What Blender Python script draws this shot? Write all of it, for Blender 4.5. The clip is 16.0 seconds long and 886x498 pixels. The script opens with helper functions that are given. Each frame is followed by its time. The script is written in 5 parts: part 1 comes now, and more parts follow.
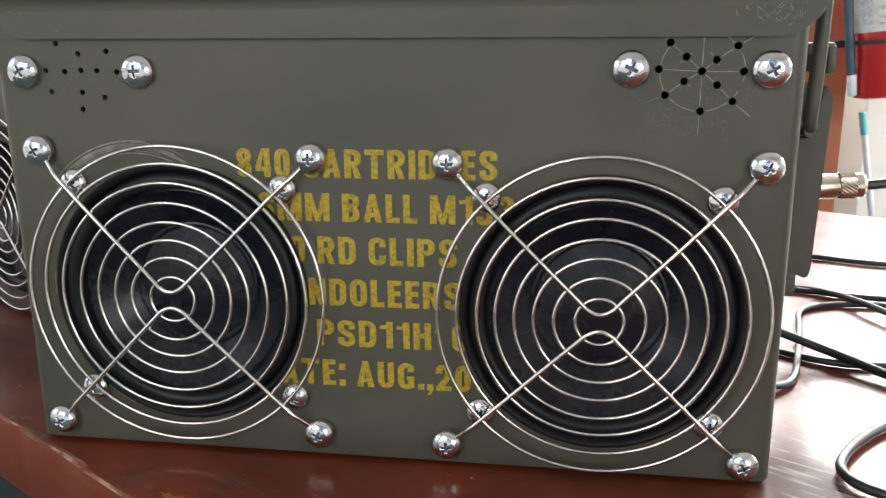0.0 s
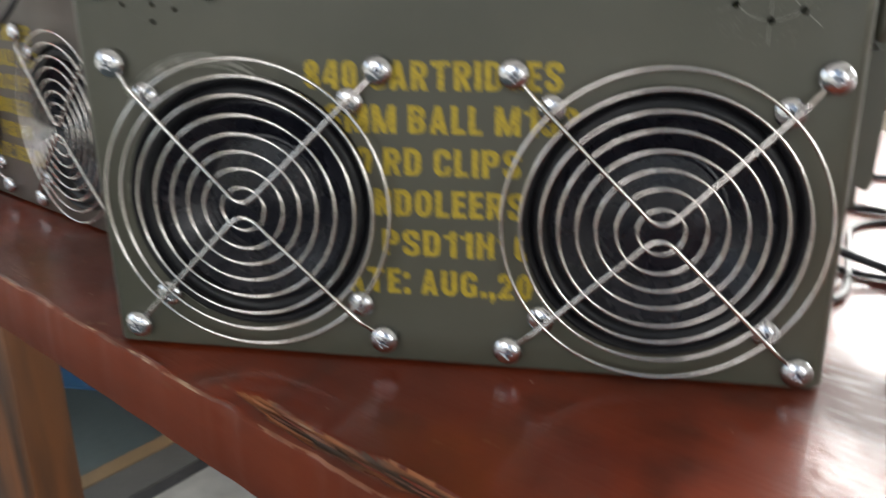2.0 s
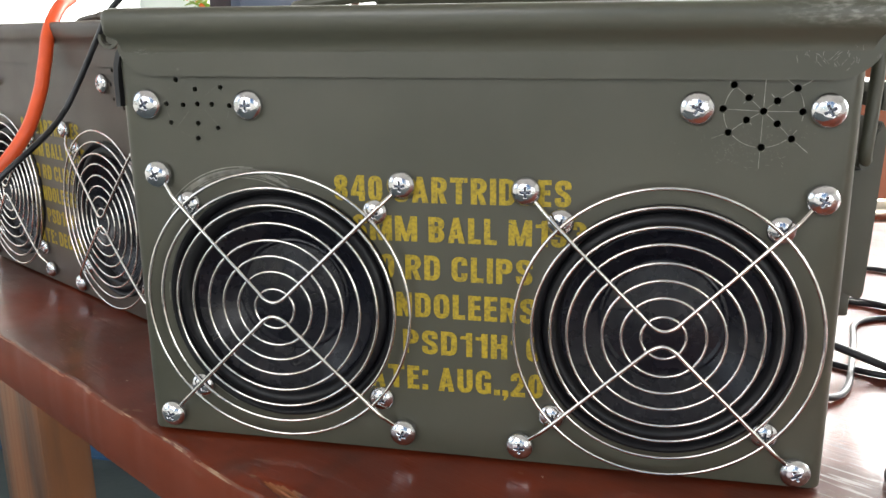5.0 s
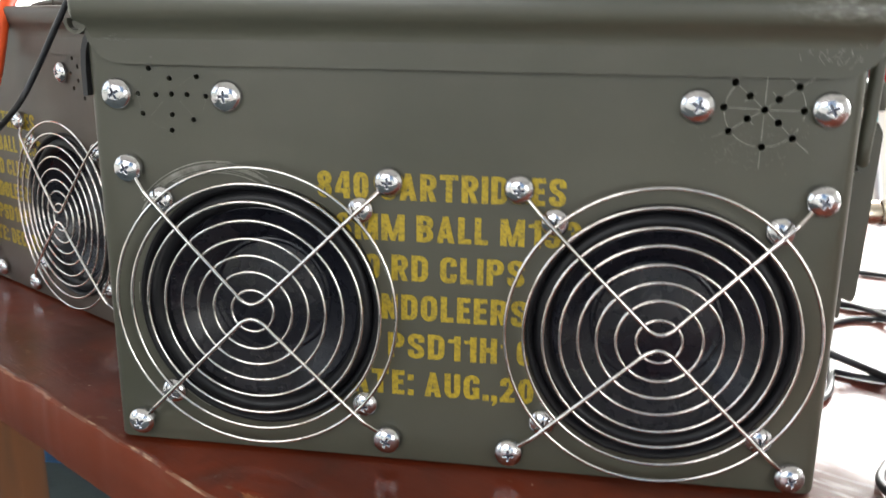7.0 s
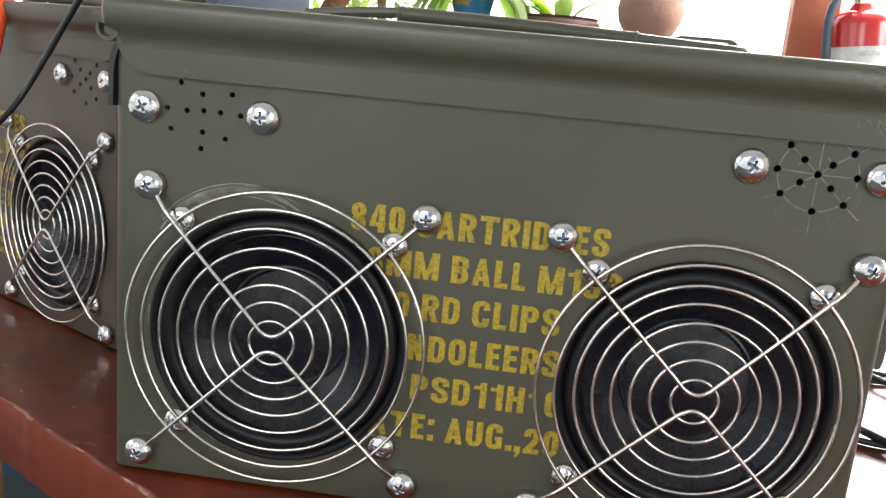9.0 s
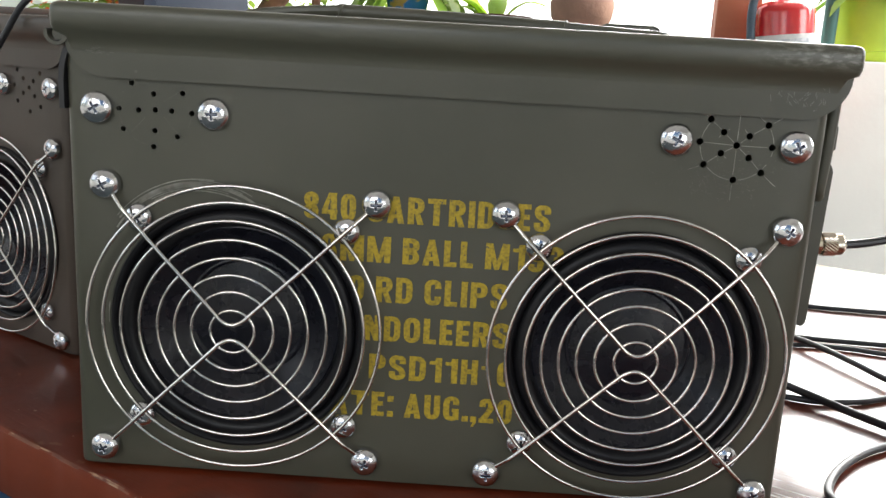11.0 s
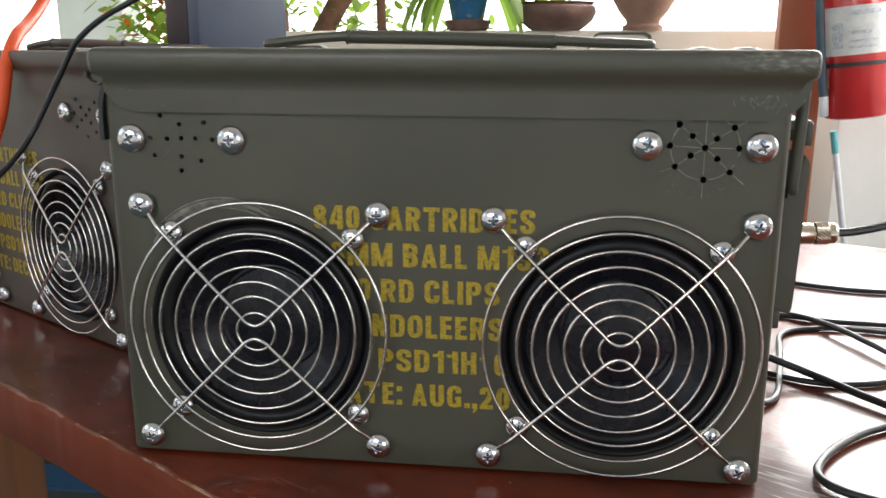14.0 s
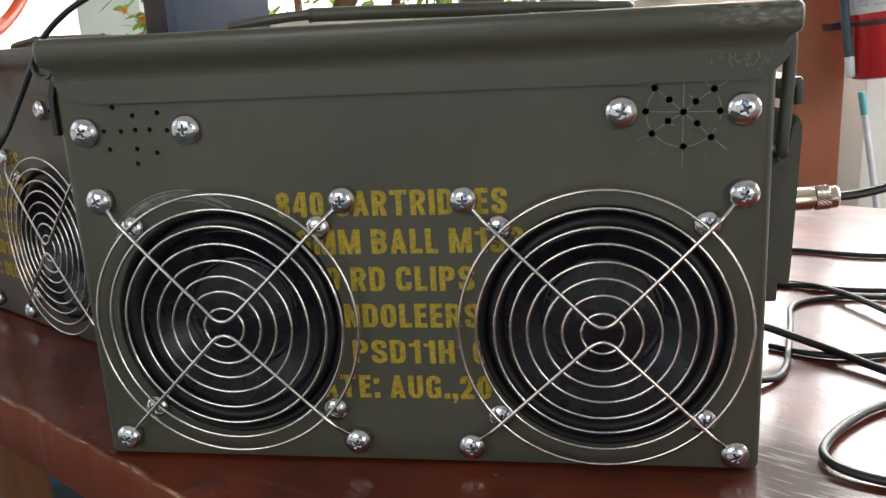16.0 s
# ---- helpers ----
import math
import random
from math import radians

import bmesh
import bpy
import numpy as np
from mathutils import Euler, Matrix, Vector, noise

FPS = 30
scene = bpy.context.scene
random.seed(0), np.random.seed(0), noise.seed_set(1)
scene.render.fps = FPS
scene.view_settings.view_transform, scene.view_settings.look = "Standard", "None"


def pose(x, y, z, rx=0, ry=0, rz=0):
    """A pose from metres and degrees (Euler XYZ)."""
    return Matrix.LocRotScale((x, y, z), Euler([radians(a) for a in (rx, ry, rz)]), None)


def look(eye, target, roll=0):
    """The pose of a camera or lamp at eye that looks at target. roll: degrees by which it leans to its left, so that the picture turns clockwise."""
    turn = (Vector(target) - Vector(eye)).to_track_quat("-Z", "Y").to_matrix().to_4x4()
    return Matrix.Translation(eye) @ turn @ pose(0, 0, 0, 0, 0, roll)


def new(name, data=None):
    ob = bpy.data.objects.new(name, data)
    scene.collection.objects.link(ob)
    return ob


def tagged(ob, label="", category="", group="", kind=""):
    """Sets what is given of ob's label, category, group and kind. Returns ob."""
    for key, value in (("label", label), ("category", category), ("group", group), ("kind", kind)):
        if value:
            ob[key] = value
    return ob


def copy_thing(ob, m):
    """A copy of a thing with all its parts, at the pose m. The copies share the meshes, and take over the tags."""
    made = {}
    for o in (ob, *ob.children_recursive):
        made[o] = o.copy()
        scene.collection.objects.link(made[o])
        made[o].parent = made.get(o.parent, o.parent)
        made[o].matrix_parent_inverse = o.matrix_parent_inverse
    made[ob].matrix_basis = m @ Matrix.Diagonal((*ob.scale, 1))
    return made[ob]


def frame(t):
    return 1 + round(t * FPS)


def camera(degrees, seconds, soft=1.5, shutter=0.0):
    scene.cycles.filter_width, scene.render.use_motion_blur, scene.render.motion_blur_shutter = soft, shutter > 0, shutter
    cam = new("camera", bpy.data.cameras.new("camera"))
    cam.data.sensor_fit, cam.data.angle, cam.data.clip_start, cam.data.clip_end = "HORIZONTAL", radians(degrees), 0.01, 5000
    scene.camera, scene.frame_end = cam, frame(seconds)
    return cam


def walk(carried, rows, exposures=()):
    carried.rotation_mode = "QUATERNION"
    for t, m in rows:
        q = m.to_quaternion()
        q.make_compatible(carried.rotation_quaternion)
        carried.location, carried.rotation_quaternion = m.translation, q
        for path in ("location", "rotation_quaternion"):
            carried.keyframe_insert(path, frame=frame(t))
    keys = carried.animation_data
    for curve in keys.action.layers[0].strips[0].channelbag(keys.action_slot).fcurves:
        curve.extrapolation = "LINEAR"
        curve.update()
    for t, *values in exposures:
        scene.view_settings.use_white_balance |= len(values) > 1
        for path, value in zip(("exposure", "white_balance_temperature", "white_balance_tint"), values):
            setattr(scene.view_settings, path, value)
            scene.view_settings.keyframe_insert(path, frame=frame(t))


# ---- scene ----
cam = camera(56.02, 16.0, soft=1.5, shutter=0.8)
PATH = [
    (0, (0.06445, -0.28128, 0.15338), (-0.00957, 0.19858, 0.03398), -0.47),
    (0.5, (0.06376, -0.28613, 0.15581), (-0.01219, 0.19210, 0.03122), -0.50),
    (1, (0.05945, -0.29734, 0.15106), (-0.02260, 0.17951, 0.02504), -0.46),
    (1.5, (0.05837, -0.29253, 0.14515), (-0.02506, 0.17667, -0.00616), -1.33),
    (1.7, (0.05941, -0.28741, 0.14643), (-0.02095, 0.17656, -0.02173), -1.29),
    (2, (0.05300, -0.29136, 0.15112), (-0.03604, 0.17277, -0.01214), -0.83),
    (2.2, (0.05043, -0.29255, 0.15975), (-0.05094, 0.17450, 0.01283), 0.25),
    (2.3, (0.04842, -0.29439, 0.16658), (-0.05407, 0.17320, 0.02216), 0.43),
    (2.5, (0.04832, -0.30569, 0.17414), (-0.05344, 0.16656, 0.04519), 1.12),
    (2.7, (0.05188, -0.30954, 0.17464), (-0.04680, 0.16635, 0.05720), 0.99),
    (3, (0.04959, -0.30854, 0.17451), (-0.03856, 0.16776, 0.05054), 0.14),
    (5.5, (0.05882, -0.30958, 0.16976), (-0.04561, 0.16363, 0.04661), -0.63),
    (6, (0.05804, -0.30724, 0.17224), (-0.04288, 0.16642, 0.04789), -0.85),
    (6.5, (0.05722, -0.30717, 0.17060), (-0.04233, 0.16651, 0.04521), -0.94),
    (6.8, (0.05261, -0.30039, 0.16728), (-0.04163, 0.17355, 0.03882), -0.83),
    (7, (0.04213, -0.29952, 0.16799), (-0.03289, 0.17887, 0.04344), 0.57),
    (7.2, (0.02937, -0.30346, 0.17108), (-0.04279, 0.17586, 0.04841), 2.10),
    (7.3, (0.01933, -0.30568, 0.17048), (-0.04929, 0.17533, 0.05252), 3.11),
    (7.5, (0.00762, -0.30400, 0.17142), (-0.05933, 0.17891, 0.06046), 4.87),
    (7.8, (0.00474, -0.30027, 0.17404), (-0.04383, 0.18543, 0.06569), 5.80),
    (8, (0.00792, -0.29547, 0.17073), (-0.04090, 0.19051, 0.06377), 5.65),
    (8.5, (0.00932, -0.29130, 0.16995), (-0.03613, 0.19418, 0.05928), 5.19),
    (9, (0.00895, -0.29184, 0.17024), (-0.03709, 0.19384, 0.06071), 5.20),
    (9.5, (0.00933, -0.30354, 0.16794), (-0.02989, 0.18269, 0.05823), 5.78),
    (9.7, (0.01003, -0.30905, 0.16691), (-0.02926, 0.17856, 0.06351), 5.69),
    (10, (0.00855, -0.31033, 0.16606), (-0.01094, 0.17819, 0.06135), 3.94),
    (12.5, (0.01216, -0.30665, 0.16736), (-0.01232, 0.18110, 0.06009), 1.53),
    (12.8, (0.01373, -0.32529, 0.17597), (-0.02767, 0.16080, 0.06640), 2.30),
    (13, (0.01858, -0.33567, 0.17856), (-0.03084, 0.15048, 0.07267), 2.24),
    (13.2, (0.02891, -0.33747, 0.17740), (-0.02727, 0.14907, 0.07679), 1.49),
    (13.5, (0.03435, -0.33869, 0.18154), (-0.01850, 0.14638, 0.07238), 0.48),
    (14, (0.04409, -0.33627, 0.17999), (-0.01639, 0.14678, 0.06598), 0.05),
    (14.5, (0.05675, -0.32570, 0.17735), (-0.00773, 0.15533, 0.05710), -1.07),
    (15, (0.06223, -0.32554, 0.17836), (-0.00786, 0.15452, 0.05738), -2.32),
    (15.5, (0.06285, -0.32205, 0.17730), (-0.01109, 0.15746, 0.05647), -2.67),
    (16, (0.06590, -0.31556, 0.17554), (-0.01278, 0.16249, 0.05194), -3.08),
]
EXPOSURES = [(0.0, 0.27), (1.5, 0.15), (2.0, 0.2), (2.3, 0.5), (2.5, 0.6), (3.0, 0.27), (5.5, 0.55), (7.0, 0.5), (8.0, 0.38), (8.5, 0.43), (9.5, 0.46), (10.0, 0.18), (12.5, -0.08), (14.0, -0.07), (14.5, -0.15), (15.0, -0.12), (15.5, -0.16), (16.0, -0.3)]
walk(cam, [(t, look(eye, target, roll)) for t, eye, target, roll in PATH], EXPOSURES)

# ---------------------------------------------------------------- light
SUN_ELEVATION, SUN_TURN = 54.6, 20.6
world = bpy.data.worlds.new("sky")
scene.world = world
world.use_nodes = True
wt = world.node_tree
sky = wt.nodes.new("ShaderNodeTexSky")
sky.sky_type, sky.sun_disc = "NISHITA", False
sky.sun_elevation, sky.sun_rotation = radians(SUN_ELEVATION), radians(SUN_TURN)
wt.links.new(sky.outputs[0], wt.nodes["Background"].inputs[0])
wt.nodes["Background"].inputs[1].default_value = 0.12

sun = new("sun", bpy.data.lights.new("sun", "SUN"))
sun.data.energy, sun.data.angle, sun.data.color = 3.0, radians(0.5), (1.0, 0.95, 0.87)
sun.matrix_world = look((3, 8, 12), (0, 0, 0))


def area_lamp(name, eye, target, wide, high, watts, color=(1, 1, 1)):
    lamp = new(name, bpy.data.lights.new(name, "AREA"))
    lamp.data.shape, lamp.data.size, lamp.data.size_y = "RECTANGLE", wide, high
    lamp.data.energy, lamp.data.color = watts, color
    lamp.matrix_world = look(eye, target)
    return lamp


# daylight entering over the low wall; south, east and west lamps are added fill at unseen openings
area_lamp("daylight_north", (1.35, 2.45, 1.2), (0.3, 0.0, 0.0), 2.4, 1.0, 120, (1.0, 0.99, 0.97))
area_lamp("daylight_south", (-0.85, -2.45, 1.10), (-0.1, 0.0, 0.1), 1.5, 1.0, 18, (1.0, 0.98, 0.95))
area_lamp("daylight_southeast", (1.75, -2.45, 0.45), (0.1, 0.0, 0.1), 0.9, 0.9, 13, (0.97, 0.98, 1.0))
area_lamp("daylight_east", (2.84, 0.85, 0.95), (0.9, 2.2, 0.1), 1.1, 1.0, 32, (1.0, 0.99, 0.97))
area_lamp("daylight_west", (-2.45, -0.6, 0.9), (0.0, 0.0, 0.1), 1.8, 1.0, 8, (0.97, 1.0, 0.97))


# ---------------------------------------------------------------- materials
def material(name, color, rough=0.5, metal=0.0, second=None, scale=40.0, bump=0.0, bump_scale=400.0, coat=0.0, stretch=(1, 1, 1), spread=(0.35, 0.65), rough_var=0.0, speck=None, speck_scale=900.0, speck_cut=0.72, spec=0.5, wear=False, thin=0.0):
    m = bpy.data.materials.new(name)
    m.use_nodes = True
    nt = m.node_tree
    b = nt.nodes["Principled BSDF"]
    b.inputs["Base Color"].default_value = (*color, 1)
    b.inputs["Roughness"].default_value, b.inputs["Metallic"].default_value = rough, metal
    b.inputs["Coat Weight"].default_value = coat
    b.inputs["Specular IOR Level"].default_value = spec
    b.inputs["Coat Roughness"].default_value = 0.12
    tc = nt.nodes.new("ShaderNodeTexCoord")
    mp = nt.nodes.new("ShaderNodeMapping")
    mp.inputs["Scale"].default_value = stretch
    nt.links.new(tc.outputs["Object"], mp.inputs[0])

    def ramped(sc, lo, hi, detail=6.0):
        n = nt.nodes.new("ShaderNodeTexNoise")
        n.inputs["Scale"].default_value, n.inputs["Detail"].default_value = sc, detail
        nt.links.new(mp.outputs[0], n.inputs["Vector"])
        r = nt.nodes.new("ShaderNodeMapRange")
        r.inputs["From Min"].default_value, r.inputs["From Max"].default_value = lo, hi
        nt.links.new(n.outputs["Fac"], r.inputs["Value"])
        return r.outputs[0]

    def mixed(fac, a, c):
        mx = nt.nodes.new("ShaderNodeMix")
        mx.data_type = "RGBA"
        nt.links.new(fac, mx.inputs["Factor"])
        for socket, value in ((mx.inputs["A"], a), (mx.inputs["B"], c)):
            if isinstance(value, tuple):
                socket.default_value = (*value, 1)
            else:
                nt.links.new(value, socket)
        return mx.outputs["Result"]

    out = None
    if second:
        fac = ramped(scale, *spread)
        if wear:
            # wear gathered towards one end of the bead
            sep = nt.nodes.new("ShaderNodeSeparateXYZ")
            nt.links.new(tc.outputs["Object"], sep.inputs[0])
            for axis, lo, hi in (("X", 0.102, 0.128), ("Z", 0.1715, 0.1755)):
                band = nt.nodes.new("ShaderNodeMapRange")
                band.inputs["From Min"].default_value, band.inputs["From Max"].default_value = lo, hi
                nt.links.new(sep.outputs[axis], band.inputs["Value"])
                mul = nt.nodes.new("ShaderNodeMath")
                mul.operation = "MULTIPLY"
                nt.links.new(fac, mul.inputs[0]), nt.links.new(band.outputs[0], mul.inputs[1])
                fac = mul.outputs[0]
        out = mixed(fac, color, second)
    if speck:
        out = mixed(ramped(speck_scale, speck_cut, speck_cut + 0.06, 3.0), out if out is not None else color, speck)
    if out is not None:
        nt.links.new(out, b.inputs["Base Color"])
    if rough_var:
        fac = ramped(scale * 2.3, 0.3, 0.7)
        rr = nt.nodes.new("ShaderNodeMapRange")
        rr.inputs["To Min"].default_value, rr.inputs["To Max"].default_value = max(0.02, rough - rough_var), rough + rough_var
        nt.links.new(fac, rr.inputs["Value"])
        nt.links.new(rr.outputs[0], b.inputs["Roughness"])
    if bump:
        n = nt.nodes.new("ShaderNodeTexNoise")
        n.inputs["Scale"].default_value, n.inputs["Detail"].default_value = bump_scale, 5.0
        nt.links.new(mp.outputs[0], n.inputs["Vector"])
        bp = nt.nodes.new("ShaderNodeBump")
        bp.inputs["Strength"].default_value, bp.inputs["Distance"].default_value = 1.0, bump
        nt.links.new(n.outputs["Fac"], bp.inputs["Height"])
        nt.links.new(bp.outputs[0], b.inputs["Normal"])
    if thin:
        # light passes through leaves, petals and the pale pillar
        tr, mx = nt.nodes.new("ShaderNodeBsdfTranslucent"), nt.nodes.new("ShaderNodeMixShader")
        tr.inputs["Color"].default_value = (*[min(1.0, 1.6 * c) for c in color], 1)
        mx.inputs["Fac"].default_value = thin
        nt.links.new(b.outputs[0], mx.inputs[1]), nt.links.new(tr.outputs[0], mx.inputs[2])
        nt.links.new(mx.outputs[0], nt.nodes["Material Output"].inputs["Surface"])
    return m


OLIVE = material("olive_drab_paint", (0.0620, 0.0622, 0.0440), 0.38, 0.0, (0.083, 0.080, 0.060), 11, 0.00004, 420, rough_var=0.06, speck=(0.115, 0.112, 0.09), speck_scale=260, speck_cut=0.73)
# lid olive with real wear, its base lightened for reflected sky
OLIVE_WORN_LIT = material("worn_olive_paint_lightened", (0.074, 0.073, 0.053), 0.34, 0.0, (0.25, 0.245, 0.215), 800, 0.00005, 500, stretch=(0.35, 1, 1.0), spread=(0.46, 0.74), rough_var=0.06, spec=0.6, wear=True)
OLIVE_BROWN = material("brownish_olive", (0.063, 0.0475, 0.0365), 0.44, 0.0, (0.079, 0.060, 0.047), 12, 0.00004, 420, rough_var=0.06)
SCRATCH = material("scratched_bare_metal", (0.36, 0.35, 0.31), 0.45, 0.3, (0.17, 0.165, 0.135), 240)
FAINT = material("faintly_scored_paint", (0.14, 0.138, 0.112), 0.5, 0.0, (0.075, 0.075, 0.056), 260, spread=(0.4, 0.6))
YELLOW = material("yellow_stencil_paint", (0.46, 0.33, 0.016), 0.55, 0.0, (0.25, 0.185, 0.022), 900, 0.0001, 900, spread=(0.42, 0.66), speck=(0.12, 0.11, 0.06), speck_scale=620, speck_cut=0.66)
CHROME = material("chrome", (0.76, 0.76, 0.78), 0.07, 1.0, (0.60, 0.60, 0.63), 300, 0.00024, 420, rough_var=0.05)
# darker chrome that paints the shade inside the cross recess
CHROME_DARK = material("chrome_recess_shade", (0.34, 0.37, 0.44), 0.22, 1.0, (0.12, 0.13, 0.17), 300)
WIRE = material("polished_steel_wire", (0.82, 0.79, 0.76), 0.11, 1.0, (0.66, 0.62, 0.59), 180, rough_var=0.05)
RUBBER = material("black_rubber_surround", (0.0075, 0.0075, 0.0088), 0.40, 0.0, (0.012, 0.012, 0.014), 120, 0.0001, 700, spec=0.26)
CONE = material("black_cone", (0.0080, 0.0084, 0.0135), 0.27, 0.0, (0.0105, 0.0110, 0.0170), 60, 0.00005, 500, rough_var=0.05, spec=0.42)
# basket steel; also paints shade on the hinge strap and the floor
BLACK_STEEL_AND_SHADE = material("black_steel_and_shade", (0.015, 0.015, 0.017), 0.45, 0.0, (0.025, 0.025, 0.026), 80)
DARK_PANEL = material("dark_filler_panel", (0.03, 0.03, 0.026), 0.7, 0.0, (0.02, 0.02, 0.018), 40)
NICKEL = material("nickel_plated_brass", (0.78, 0.70, 0.60), 0.2, 1.0, (0.66, 0.58, 0.48), 200, rough_var=0.06)
CABLE_BLACK = material("black_cable_sheath", (0.012, 0.012, 0.014), 0.36, 0.0, (0.022, 0.022, 0.026), 120, 0.00012, 300)
CABLE_ORANGE = material("orange_cable_sheath", (0.86, 0.11, 0.025), 0.42, 0.0, (0.74, 0.085, 0.02), 40, 0.0001, 300)
WOOD = material("red_brown_varnished_wood", (0.21, 0.033, 0.010), 0.38, 0.0, (0.080, 0.014, 0.006), 9, 0.00016, 130, coat=0.55, spec=0.2, stretch=(0.85, 1.15, 1), rough_var=0.10, speck=(0.2, 0.085, 0.045), speck_scale=70, speck_cut=0.70)
def scratched(m, strength):
    """Fine crossing scratches in the varnish: rougher and slightly sunk."""
    nt = m.node_tree
    b = nt.nodes["Principled BSDF"]
    tc = nt.nodes.new("ShaderNodeTexCoord")
    total = None
    for turn, sc in ((0.35, 420), (1.15, 380), (-0.5, 520), (2.3, 300)):
        mp, n, r = nt.nodes.new("ShaderNodeMapping"), nt.nodes.new("ShaderNodeTexNoise"), nt.nodes.new("ShaderNodeMapRange")
        mp.inputs["Rotation"].default_value, mp.inputs["Scale"].default_value = (0, 0, turn), (0.06, 1.0, 1.0)
        n.inputs["Scale"].default_value, n.inputs["Detail"].default_value = sc, 2.0
        r.inputs["From Min"].default_value, r.inputs["From Max"].default_value = 0.60, 0.68
        nt.links.new(tc.outputs["Object"], mp.inputs[0]), nt.links.new(mp.outputs[0], n.inputs["Vector"]), nt.links.new(n.outputs["Fac"], r.inputs["Value"])
        if total is None:
            total = r.outputs[0]
        else:
            mx = nt.nodes.new("ShaderNodeMath")
            mx.operation = "MAXIMUM"
            nt.links.new(total, mx.inputs[0]), nt.links.new(r.outputs[0], mx.inputs[1])
            total = mx.outputs[0]
    # dull worn patches and pale specks of dirt
    base = b.inputs["Base Color"].links[0].from_socket
    for sc, lo, hi, colour in ((5.0, 0.52, 0.72, (0.075, 0.026, 0.014)), (34.0, 0.56, 0.86, (0.06, 0.016, 0.008)), (230.0, 0.745, 0.76, (0.42, 0.32, 0.24))):
        n, r, mx = nt.nodes.new("ShaderNodeTexNoise"), nt.nodes.new("ShaderNodeMapRange"), nt.nodes.new("ShaderNodeMix")
        n.inputs["Scale"].default_value, n.inputs["Detail"].default_value = sc, 3.0
        r.inputs["From Min"].default_value, r.inputs["From Max"].default_value = lo, hi
        mx.data_type = "RGBA"
        mx.inputs["B"].default_value = (*colour, 1)
        nt.links.new(tc.outputs["Object"], n.inputs["Vector"]), nt.links.new(n.outputs["Fac"], r.inputs["Value"])
        nt.links.new(r.outputs[0], mx.inputs["Factor"]), nt.links.new(base, mx.inputs["A"])
        base = mx.outputs["Result"]
    nt.links.new(base, b.inputs["Base Color"])
    bp = nt.nodes.new("ShaderNodeBump")
    bp.invert = True
    bp.inputs["Strength"].default_value, bp.inputs["Distance"].default_value = 1.0, strength
    old = b.inputs["Normal"].links[0].from_socket
    nt.links.new(total, bp.inputs["Height"]), nt.links.new(old, bp.inputs["Normal"]), nt.links.new(bp.outputs[0], b.inputs["Normal"])
    nt.links.new(bp.outputs[0], b.inputs["Coat Normal"])


def worn_patch(m):
    """A dull, greyed patch of varnish beside the can, criss-crossed with scratches."""
    nt = m.node_tree
    b = nt.nodes["Principled BSDF"]
    b.inputs["Coat Roughness"].default_value = 0.13

    def node(kind, **values):
        n = nt.nodes.new(kind)
        for key, value in values.items():
            n.inputs[key.replace("_", " ")].default_value = value
        return n

    def math_node(op, one, two):
        n = nt.nodes.new("ShaderNodeMath")
        n.operation, n.use_clamp = op, True
        for socket, value in zip(n.inputs, (one, two)):
            if isinstance(value, float):
                socket.default_value = value
            else:
                nt.links.new(value, socket)
        return n.outputs[0]

    tc = nt.nodes.new("ShaderNodeTexCoord")
    turned = node("ShaderNodeMapping", Location=(-0.150, -0.0925 + 0.004, 0.0), Rotation=(0, 0, math.atan2(-0.615, 1.0)))
    mp = node("ShaderNodeMapping", Scale=(1 / 0.022, 1 / 0.052, 0.0))
    nt.links.new(tc.outputs["Object"], turned.inputs[0]), nt.links.new(turned.outputs[0], mp.inputs[0])
    size = nt.nodes.new("ShaderNodeVectorMath")
    size.operation = "LENGTH"
    nt.links.new(mp.outputs[0], size.inputs[0])
    rough = node("ShaderNodeTexNoise", Scale=45.0, Detail=5.0)
    nt.links.new(tc.outputs["Object"], rough.inputs["Vector"])
    reach = math_node("ADD", size.outputs["Value"], math_node("MULTIPLY", rough.outputs["Fac"], 0.7))
    area = node("ShaderNodeMapRange", From_Min=1.55, From_Max=0.85, To_Max=0.9)
    nt.links.new(reach, area.inputs["Value"])
    nt.nodes[reach.node.name].use_clamp = False
    lines = None
    for turn, sc in ((0.2, 260), (0.95, 300), (1.6, 240), (2.5, 340)):
        turned = node("ShaderNodeMapping", Rotation=(0, 0, turn), Scale=(0.10, 1.0, 1.0))
        n, r = node("ShaderNodeTexNoise", Scale=sc, Detail=2.0), node("ShaderNodeMapRange", From_Min=0.62, From_Max=0.67)
        nt.links.new(tc.outputs["Object"], turned.inputs[0]), nt.links.new(turned.outputs[0], n.inputs["Vector"]), nt.links.new(n.outputs["Fac"], r.inputs["Value"])
        lines = r.outputs[0] if lines is None else math_node("MAXIMUM", lines, r.outputs[0])
    scored = math_node("MULTIPLY", area.outputs[0], lines)
    base = b.inputs["Base Color"].links[0].from_socket
    for fac, colour in ((math_node("MULTIPLY", area.outputs[0], 0.75), (0.055, 0.040, 0.036)), (scored, (0.38, 0.35, 0.33))):
        mx = nt.nodes.new("ShaderNodeMix")
        mx.data_type = "RGBA"
        mx.inputs["B"].default_value = (*colour, 1)
        nt.links.new(fac, mx.inputs["Factor"]), nt.links.new(base, mx.inputs["A"])
        base = mx.outputs["Result"]
    nt.links.new(base, b.inputs["Base Color"])
    gloss = math_node("SUBTRACT", 1.0, area.outputs[0])
    nt.links.new(math_node("MULTIPLY", gloss, 0.55), b.inputs["Coat Weight"])
    nt.links.new(math_node("ADD", math_node("MULTIPLY", gloss, 0.14), 0.06), b.inputs["Specular IOR Level"])
    old = b.inputs["Roughness"].links[0].from_socket
